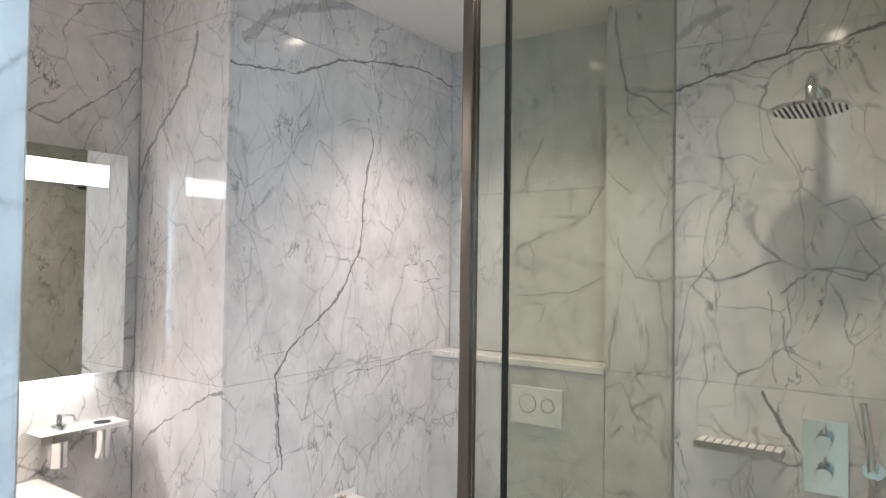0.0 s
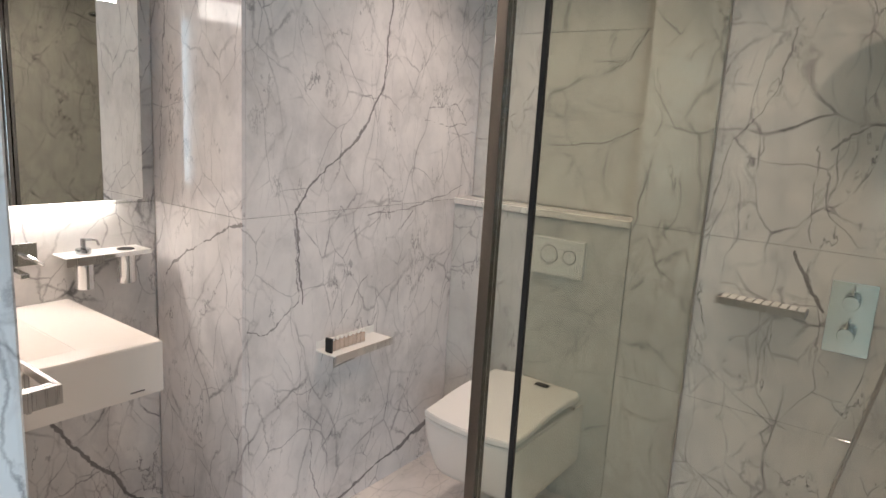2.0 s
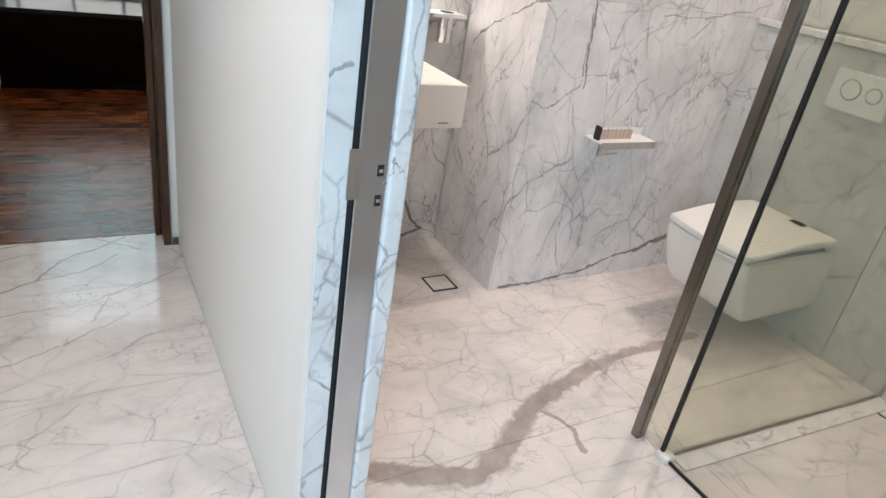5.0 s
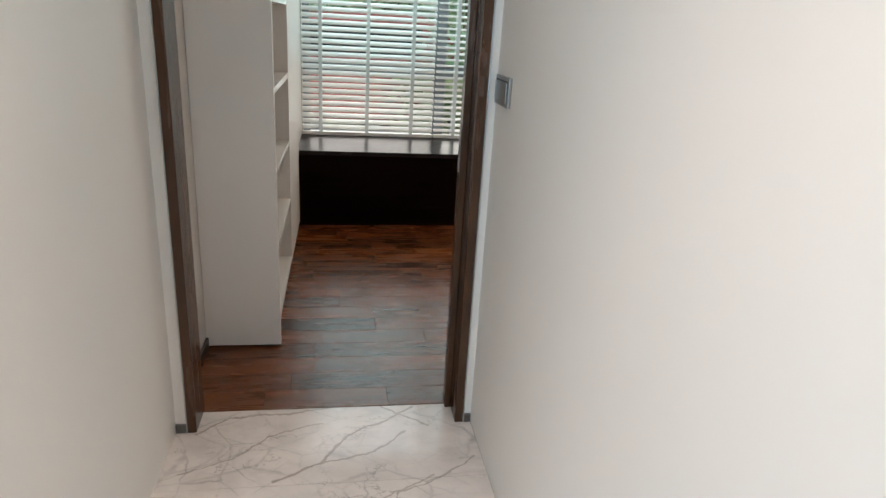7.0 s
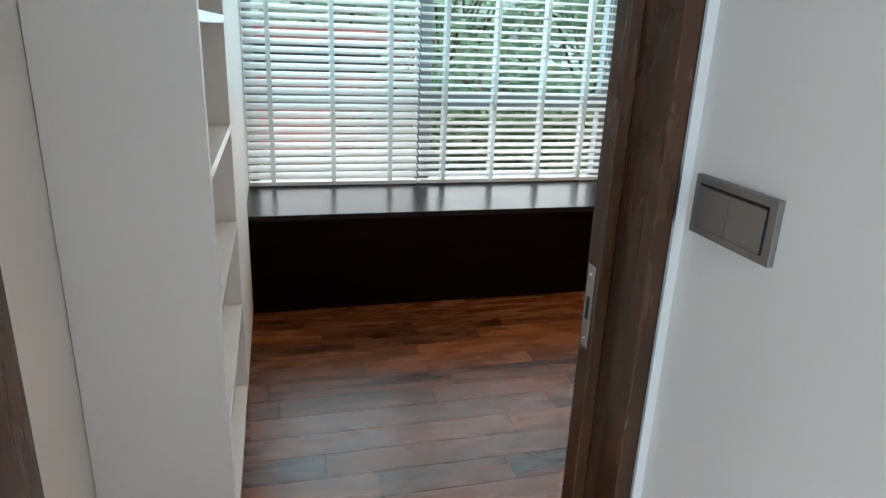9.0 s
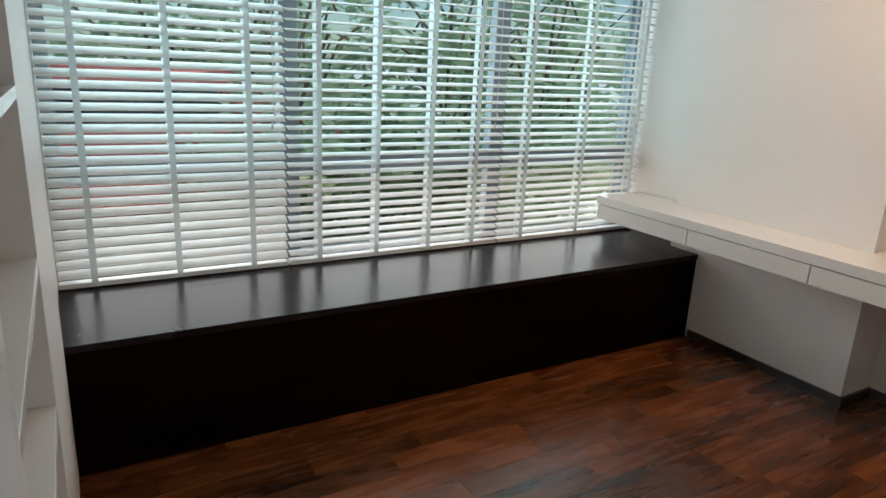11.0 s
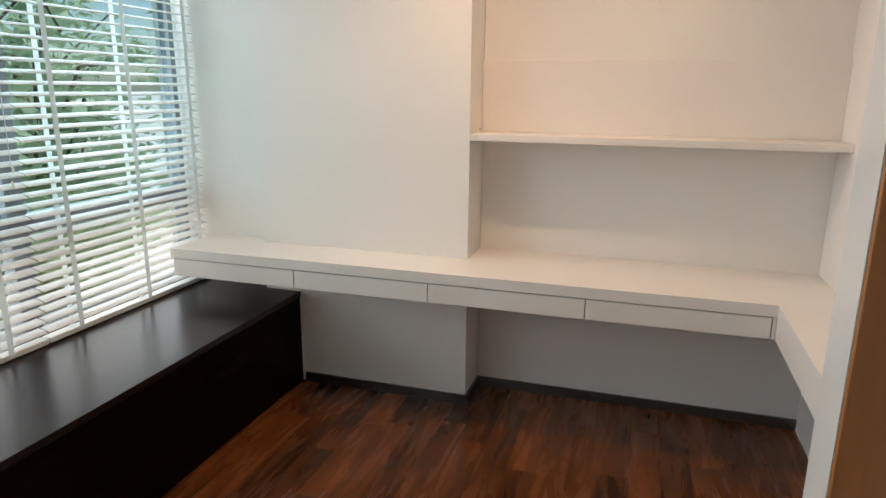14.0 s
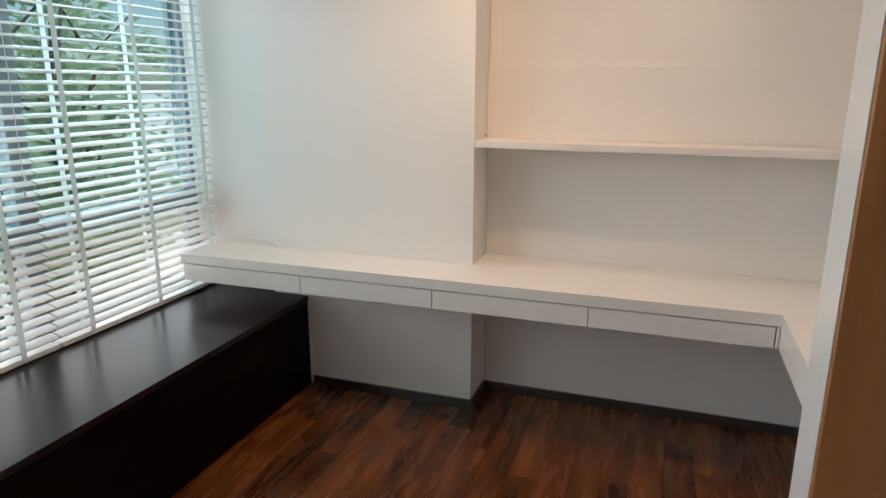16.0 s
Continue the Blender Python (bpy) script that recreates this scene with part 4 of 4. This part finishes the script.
def basin_tap():
    t = thing("basin_tap", 0.62, YS, 1.05, "chrome wall tap with a square plate above the washbasin", "tap")
    part("wall_plate", box_bm(0.575, 0.754, YS - 0.008, YS - 0.0005, 1.034, 1.107, 0.001), M_CHROME, t, "square chrome plate")
    part("spout", box_bm(0.64, 0.665, -0.35, YS - 0.009, 1.035, 1.05, 0.002), M_CHROME, t, "flat spout")
    part("lever", tube_bm([(0.715, YS - 0.009, 1.07), (0.715, YS - 0.04, 1.07), (0.745, YS - 0.075, 1.045)], 0.006, 10), M_CHROME, t, "small lever", True)


basin_tap()


def paper_shelf():
    s = thing("toiletry_shelf", 1.66, YP, 0.69, "white metal shelf with a paper holder below, on the marble pier", "shelf")
    x0, x1, z = 1.475, 1.785, 0.700
    part("tray", box_bm(x0, x1, YP - 0.105, YP - 0.0005, z - 0.006, z, 0.001), M_PLASTIC, s, "white tray")
    part("front_lip", box_bm(x0, x1, YP - 0.108, YP - 0.1055, z - 0.026, z + 0.003, 0.0005), M_STEEL, s, "pale steel lip")
    part("back_lip", box_bm(x0, x1, YP - 0.003, YP - 0.0004, z + 0.0005, z + 0.030, 0.0005), M_PLASTIC, s, "pale back lip")
    part("paper_arm", tube_bm([(1.55, YP - 0.02, z - 0.007), (1.55, YP - 0.02, z - 0.085), (1.62, YP - 0.02, z - 0.078), (1.66, YP - 0.02, z - 0.076)], 0.003, 8), M_STEEL, s, "thin bent arm", True)
    for i in range(8):
        x = 1.515 + i * 0.022
        j = thing("small_bottle", x, YP - 0.05, z, "tiny clear bottle with a pale cap, standing on the shelf", "bottle", "row of small bottles")
        part("body", moved(cyl_bm(0.011, 0.0005, 0.038, 14, 0.002), pose(x, YP - 0.05, z)), M_VIAL, j, "clear body", True)
        part("cap", moved(cyl_bm(0.006, 0.0385, 0.05, 12, 0.001), pose(x, YP - 0.05, z)), M_PLASTIC, j, "pale cap", True)
    c = tagged(part("card_box", box_bm(1.484, 1.494, YP - 0.072, YP - 0.040, z + 0.0005, z + 0.055, 0.001), M_BLACK), "narrow black card box at the end of the shelf", "box")


M_VIAL = Mat("pale_vial", (0.75, 0.60, 0.50), 0.1, 0.0, Transmission_Weight=0.4).m
paper_shelf()


def skewed(bm):
    """The glass runs a little out of square, towards the shower at the wall."""
    for v in bm.verts:
        v.co.y -= 0.05 * max(0.0, v.co.x - 1.18)
    return bm


def shower_enclosure():
    g = thing("shower_screen", 1.2, -1.7, 0, "frameless shower screen of tinted glass with a dark metal post", "shower screen")
    part("post", join(box_bm(1.150, 1.170, -1.625, -1.595, 0, CEIL, 0.003, 2), box_bm(1.172, 1.190, -1.622, -1.590, 0, CEIL, 0.003, 2)), M_POST, g, "dark brushed metal post")
    ps = [part("glass_pane", box_bm(1.168, 1.176, -1.700, -1.626, 0.012, CEIL - 0.01), M_GLASS, g, "narrow glass strip"),
          part("glass_pane", skewed(box_bm(1.182, XB - 0.001, -1.725, -1.715, 0.012, CEIL - 0.01)), M_GLASS, g, "tall clear glass pane"),
          part("glass_pane", box_bm(1.170, 1.178, -2.85, -1.716, 0.012, CEIL - 0.01), M_GLASS, g, "tall clear glass pane")]
    for p in ps:
        p.visible_shadow = False
    part("seal", box_bm(1.169, 1.181, -1.7150, -1.7030, 0.012, CEIL - 0.01), M_BLACK, g, "black rubber seal")
    part("wall_channel", skewed(box_bm(XB - 0.010, XB - 0.0005, -1.7315, -1.7255, 0.012, CEIL - 0.01)), M_STEEL, g, "slim steel channel")
    part("bottom_seal", box_bm(1.1705, 1.1775, -2.85, -1.717, 0.001, 0.011), M_BLACK, g, "dark bottom seal")
    part("bottom_seal", skewed(box_bm(1.19, XB - 0.012, -1.7235, -1.7165, 0.001, 0.011)), M_STEEL, g, "steel bottom seal")
    part("foot_clip", box_bm(1.155, 1.20, -1.745, -1.70, 0.0008, 0.0010 + 0.02, 0.002), M_PLASTIC, g, "small pale foot clip")


shower_enclosure()


def shower_shelf():
    s = thing("shower_shelf", XB, -2.0, 1.0, "narrow slotted metal shower shelf on marble", "shelf")
    z, y0, y1 = 1.020, -2.150, -1.876
    part("lip", box_bm(XB - 0.078, XB - 0.075, y0, y1, z - 0.026, z + 0.0, 0.0005), M_STEEL, s, "brushed front lip")
    part("end", box_bm(XB - 0.0745, XB - 0.0005, y0, y0 + 0.003, z - 0.026, z - 0.003), M_STEEL, s)
    part("end", box_bm(XB - 0.0745, XB - 0.0005, y1 - 0.003, y1, z - 0.026, z - 0.003), M_STEEL, s)
    for i in range(10):
        y = y0 + 0.004 + i * 0.0268
        part("slat", box_bm(XB - 0.0745, XB - 0.0005, y, y + 0.020, z - 0.0025, z, 0.0004), M_PLASTIC, s, "pale slat")


shower_shelf()


def shower_valve():
    v = thing("shower_valve", XB, -2.29, 1.0, "tall chrome shower control plate with two knobs", "shower control")
    part("plate", box_bm(XB - 0.010, XB - 0.0005, -2.332, -2.203, 0.893, 1.130, 0.0015), M_BRIGHT, v, "mirror-bright plate")
    for z in (1.070, 0.965):
        knob = part("knob", moved(cyl_bm(0.024, 0, 0.048, 28, 0.002), pose(XB - 0.0105, -2.266, z, 0, -90)), M_KNOBSIDE, v, "round chrome knob", True)
        part("knob_face", moved(cyl_bm(0.0225, 0.0482, 0.0505, 28, 0.001), pose(XB - 0.0105, -2.266, z, 0, -90)), M_BRIGHT, knob, "mirror-bright knob face", True)
        part("knob_pin", moved(cyl_bm(0.004, 0, 0.02, 10), pose(XB - 0.045, -2.266, z + 0.024)), M_CHROME, v, "small pin", True)


shower_valve()


HOSE = ((-2.392, 0.965), (-2.387, 0.90), (-2.340, 0.63), (-2.303, 0.42), (-2.312, 0.325), (-2.355, 0.286), (-2.41, 0.295), (-2.458, 0.38), (-2.466, 0.54), (-2.418, 0.81), (-2.397, 0.92), (-2.396, 0.985))


def hand_shower():
    h = thing("hand_shower", XB, -2.44, 1.0, "slim chrome hand shower in a round bracket with looped hose", "hand shower")
    yb, zb = -2.397, 0.992
    part("rosette", moved(cyl_bm(0.030, 0, 0.010, 28, 0.002), pose(XB - 0.0005, yb, zb, 0, -90)), M_CHROME, h, "round wall rosette", True)
    part("holder", moved(cyl_bm(0.013, 0, 0.055, 20, 0.002), pose(XB - 0.011, yb, zb, 0, -90)), M_CHROME, h, "holder arm", True)
    part("wand", tube_bm([(XB - 0.055, yb, zb - 0.03), (XB - 0.05, yb + 0.010, zb + 0.1), (XB - 0.045, yb + 0.026, zb + 0.215)], 0.0115, 14), M_CHROME, h, "slim chrome wand", True)
    x = XB - 0.05
    way = HOSE
    pts = []
    for i in range(len(way) - 1):
        p0, p1, p2, p3 = (Vector(way[max(0, min(len(way) - 1, i + k))]) for k in (-1, 0, 1, 2))
        for q in range(6):
            u = q / 6
            p = 0.5 * ((2 * p1) + (p2 - p0) * u + (2 * p0 - 5 * p1 + 4 * p2 - p3) * u * u + (3 * p1 - p0 - 3 * p2 + p3) * u ** 3)
            pts.append((x, p[0], p[1]))
    pts.append((x, *way[-1]))
    part("hose", tube_bm(pts, 0.0065, 10), M_STEEL, h, "ribbed grey metal hose", True)


hand_shower()


def rain_head():
    r = thing("rain_shower", 1.92, -2.32, 2.06, "round chrome rain shower head on a short wall arm", "shower head")
    cx, cy, cz = 1.97, -2.255, 2.075
    part("wall_rosette", moved(cyl_bm(0.03, 0, 0.012, 28, 0.002), pose(XB - 0.0005, cy, 2.19, 0, -90)), M_CHROME, r, "round rosette", True)
    part("arm", tube_bm([(XB - 0.012, cy, 2.19), (cx + 0.06, cy, 2.19), (cx + 0.015, cy, 2.165), (cx, cy, 2.14), (cx, cy, cz + 0.012)], 0.013, 14), M_CHROME, r, "bent chrome arm", True)
    part("head", moved(cyl_bm(0.105, 0, 0.011, 40, 0.003), pose(cx, cy, cz)), M_CHROME, r, "thin round head", True)
    n = []
    for i in range(-6, 7):
        half = math.sqrt(max(0, 0.095 ** 2 - (i * 0.015) ** 2))
        n.append(box_bm(cx - half, cx + half, cy + i * 0.015 - 0.003, cy + i * 0.015 + 0.003, cz - 0.0015, cz - 0.0002))
    part("nozzle_rows", join(*n), M_BLACK, r, "dark rows of nozzles")


rain_head()


def floor_drain():
    d = thing("floor_drain", 0.97, -0.577, 0, "square floor drain with a marble insert and a dark rim", "floor drain")
    a, x, y = 0.06, 0.972, -0.577
    fr = [box_bm(x - a, x + a, y - a, y - a + 0.009, 0.0008, 0.003), box_bm(x - a, x + a, y + a - 0.009, y + a, 0.0008, 0.003), box_bm(x - a, x - a + 0.007, y - a + 0.009, y + a - 0.007, 0.0008, 0.003), box_bm(x + a - 0.007, x + a, y - a + 0.009, y + a - 0.007, 0.0008, 0.003)]
    part("rim", join(*fr), M_BLACK, d, "dark rim")
    part("insert", box_bm(x - a + 0.008, x + a - 0.008, y - a + 0.008, y + a - 0.008, 0.0006, 0.003, 0.0005), M_MARBLE_FLOOR, d, "marble insert")
    c = thing("channel_drain", 2.23, -2.3, 0, "long channel drain with a marble insert along the shower wall", "floor drain")
    x0, x1, y0, y1 = 2.185, 2.275, -2.75, -1.83
    fr = [box_bm(x0 - 0.003, x0 + 0.005, y0, y1, 0.0008, 0.003), box_bm(x1 - 0.005, x1 + 0.003, y0, y1, 0.0008, 0.003), box_bm(x0 + 0.005, x1 - 0.005, y0, y0 + 0.005, 0.0008, 0.003), box_bm(x0 + 0.005, x1 - 0.005, y1 - 0.005, y1, 0.0008, 0.003)]
    part("rim", join(*fr), M_BLACK, c, "dark rim")
    part("insert", box_bm(x0 + 0.006, x1 - 0.006, y0 + 0.006, y1 - 0.006, 0.0006, 0.003, 0.0005), M_MARBLE_FLOOR, c, "marble insert")


floor_drain()
tagged(part("trim_shower_kerb", skewed(box_bm(1.20, XB - 0.012, -1.79, -1.733, 0.0008, 0.008, 0.001)), M_MARBLE_LEDGE), "low marble strip beside the glass", kind="structure")

# ---- outside ----


def outside():
    struct("ground", (-120, 120, 3.4, 160, -0.35, -0.05), M_PAVE, "pale paved yard")
    rng = random.Random(4)
    for n, (hx, hy, hw, hh) in enumerate(((0.2, 7.2, 2.2, 2.6), (3.4, 6.4, 2.4, 3.0), (6.2, 8.5, 3.2, 3.6), (-3.5, 9.5, 2.8, 3.6), (9.5, 6.5, 3.0, 3.6), (2.3, 10.5, 3.4, 4.2), (0.9, 5.2, 1.3, 1.0), (2.2, 4.9, 1.2, 1.1), (3.3, 5.0, 1.3, 1.2), (1.6, 6.8, 1.8, 1.8))):
        t = thing("tree", hx, hy, -0.05, "leafy green tree in daylight beyond the window", "tree", "trees outside")
        br = []
        for k in range(9):
            a = k * 2.4
            br.append(tube_bm([(hx, hy, 0.4 + 0.1 * k), (hx + 0.35 * math.cos(a), hy + 0.35 * math.sin(a), 0.9 + 0.16 * k), (hx + hw * 0.4 * math.cos(a), hy + hw * 0.35 * math.sin(a), 1.3 + hh * 0.07 * k)], 0.014, 5))
        part("trunk", join(moved(cyl_bm(0.10, -0.05, hh * 0.6, 10, 0, 0.04), pose(hx, hy, 0)), *br), M_BARK, t, "brown trunk with limbs")
        vs, fs = [], []
        clumps = [(hx + rng.gauss(0, hw * 0.32), hy + rng.gauss(0, hw * 0.25), abs(rng.gauss(hh * 0.42, hh * 0.33)) + 0.1, rng.uniform(0.2, 0.5)) for _ in range(62)]
        for cx, cy, cz, cr in clumps:
            for _ in range(42):
                d = Vector((rng.gauss(0, 1), rng.gauss(0, 1), rng.gauss(0, 0.8)))
                p = Vector((cx, cy, cz)) + d.normalized() * cr * rng.uniform(0.4, 1.0)
                if p.z < -0.02:
                    continue
                u = Vector((rng.uniform(-1, 1), rng.uniform(-1, 1), rng.uniform(-0.5, 0.5))).normalized()
                w = u.orthogonal().normalized()
                L, W = rng.uniform(0.06, 0.12), rng.uniform(0.025, 0.05)
                i = len(vs)
                vs += [p - u * L, p + w * W, p + u * L, p - w * W]
                fs.append((i, i + 1, i + 2, i + 3))
        me = bpy.data.meshes.new("crown")
        me.from_pydata([tuple(v) for v in vs], [], fs)
        me.materials.append(M_LEAF)
        ob = new("crown", me)
        ob.parent = t
        ob.matrix_parent_inverse = t.matrix_world.inverted()
        tagged(ob, "loose crown of small green leaves")


_k = Mat("leaf_green_glare", (0.08, 0.14, 0.04), 0.5)
_r = _k.t.nodes.new("ShaderNodeNewGeometry").outputs["Random Per Island"]
# leaf tones paler than foliage, so daylight glare is put into the colour
_k.link(_k.ramp(_r, [(0.0, (0.12, 0.18, 0.10)), (0.6, (0.24, 0.31, 0.19)), (1.0, (0.42, 0.48, 0.34))]), _k.b.inputs["Base Color"])
_s = _k.t.nodes.new("ShaderNodeBsdfTranslucent")
_s.inputs[0].default_value = (0.55, 0.68, 0.42, 1)
_m = _k.t.nodes.new("ShaderNodeMixShader")
_m.inputs[0].default_value = 0.5
_k.t.links.new(_k.b.outputs[0], _m.inputs[1])
_k.t.links.new(_s.outputs[0], _m.inputs[2])
_k.t.links.new(_m.outputs[0], _k.t.nodes["Material Output"].inputs[0])
M_LEAF = _k.m
M_BARK = wood("bark", (0.06, 0.045, 0.03), (0.18, 0.13, 0.09), 0.9, 2)
M_PAVE = paint("pale_paving", (0.62, 0.60, 0.57), 0.9, 0.15, 0.4)
outside()


def car(cx, cy):
    c = thing("car", cx, cy, -0.05, "small red parked car outside between the trees", "car")
    bm = bmesh.new()
    prof = [(-1.9, 0.25), (-1.9, 0.75), (-1.3, 0.90), (-0.75, 1.38), (0.65, 1.42), (1.25, 0.98), (1.85, 0.88), (1.9, 0.25)]
    a = [bm.verts.new((cx + x, cy - 0.8, z)) for x, z in prof]
    b = [bm.verts.new((cx + x, cy + 0.8, z)) for x, z in prof]
    bm.faces.new(a)
    bm.faces.new(b[::-1])
    for i in range(8):
        bm.faces.new((a[i], b[i], b[(i + 1) % 8], a[(i + 1) % 8]))
    bmesh.ops.bevel(bm, geom=bm.edges[:], offset=0.07, segments=3, affect="EDGES")
    part("body", bm, M_RED, c, "glossy red bodywork", True)
    part("side_window", box_bm(cx - 0.75, cx + 0.6, cy - 0.806, cy - 0.79, 0.98, 1.28, 0.02), M_BLACK, c, "dark side glass")
    for x in (-1.2, 1.2):
        w = part("wheel", moved(cyl_bm(0.31, -0.1, 0.1, 28, 0.02), pose(cx + x, cy - 0.73, 0.26, 90)), M_BLACK, c, "black tyre", True)
        part("rim", moved(cyl_bm(0.19, 0, 0.02, 20, 0.004), pose(cx + x, cy - 0.83, 0.26, 90)), M_CHROME, c, "silver wheel rim", True)


M_RED = lacquer("red_car_paint", (0.42, 0.12, 0.11), 0.25)
car(-0.2, 6.0)

# ---- floors, last ----
fb = struct("floor_bathroom", (-3.0, 2.6, -5.1, -0.135, -0.03, -0.003), M_GROUT, "grey joint bed under the marble floor")


def a_in(x):
    return x > 0.1


struct("floor_threshold", (-1.02, -0.03, -0.1345, YD - 0.012, -0.03, -0.003), M_GROUT, "joint bed at the doorway")


def floor_slabs():
    n = 0
    xs = sorted([XFLOOR + 1.20 * i for i in range(-5, 3)] + [0.0])
    ys = [YFLOOR + 0.60 * j for j in range(-8, 4)]
    for j, (y0, y1) in enumerate(zip(ys, ys[1:])):
        for x0, x1 in zip(xs, xs[1:]):
            a, b, c, d = max(x0, -3.0), min(x1, XREC), max(y0, -5.05), min(y1, -0.155 if a_in(x0) else YD - 0.014)
            if b - a < 0.03 or d - c < 0.03:
                continue
            if a > 0 and d < -3.05:
                continue
            part("marble_tile", box_bm(a + 0.0008, b - 0.0008, c + 0.0008, d - 0.0008, -0.0025, 0.0, 0.0004), M_MARBLE_FLOOR, fb)


XFLOOR, YFLOOR = 1.285, -0.90
floor_slabs()
fs_ = struct("floor_study", (-1.02, 2.70, -0.129, 3.06, -0.03, -0.0045), M_BLACK, "dark underlay beneath the planks")


def planks():
    rng = random.Random(11)
    meshes = {}
    w = 0.125
    rows = [(-0.129, -0.008), (-0.008, YD - 0.0105)]
    y = YD - 0.010
    while y < 2.40:
        rows.append((y, min(y + w, 2.40)))
        y += w
    for y, y1 in rows:
        x = -1.01 - rng.uniform(0, 0.5)
        while x < 2.69:
            L = rng.choice((0.45, 0.6, 0.75, 0.9))
            a, b = max(x, 0.745 if y < YD - 0.011 else -1.01), min(x + L, 2.69)
            if b - a > 0.02:
                key = (round(b - a, 2), round(y1 - y, 3))
                if key not in meshes:
                    bm = box_bm(-key[0] / 2, key[0] / 2, 0.0005, key[1] - 0.0005, -0.004, 0.0, 0.0006)
                    me = bpy.data.meshes.new("plank")
                    bm.to_mesh(me)
                    bm.free()
                    me.materials.append(M_FLOORWOOD)
                    meshes[key] = me
                ob = new("plank", meshes[key])
                ob.parent = fs_
                ob.location = ((a + b) / 2, y, 0)
            x += L + 0.001


planks()
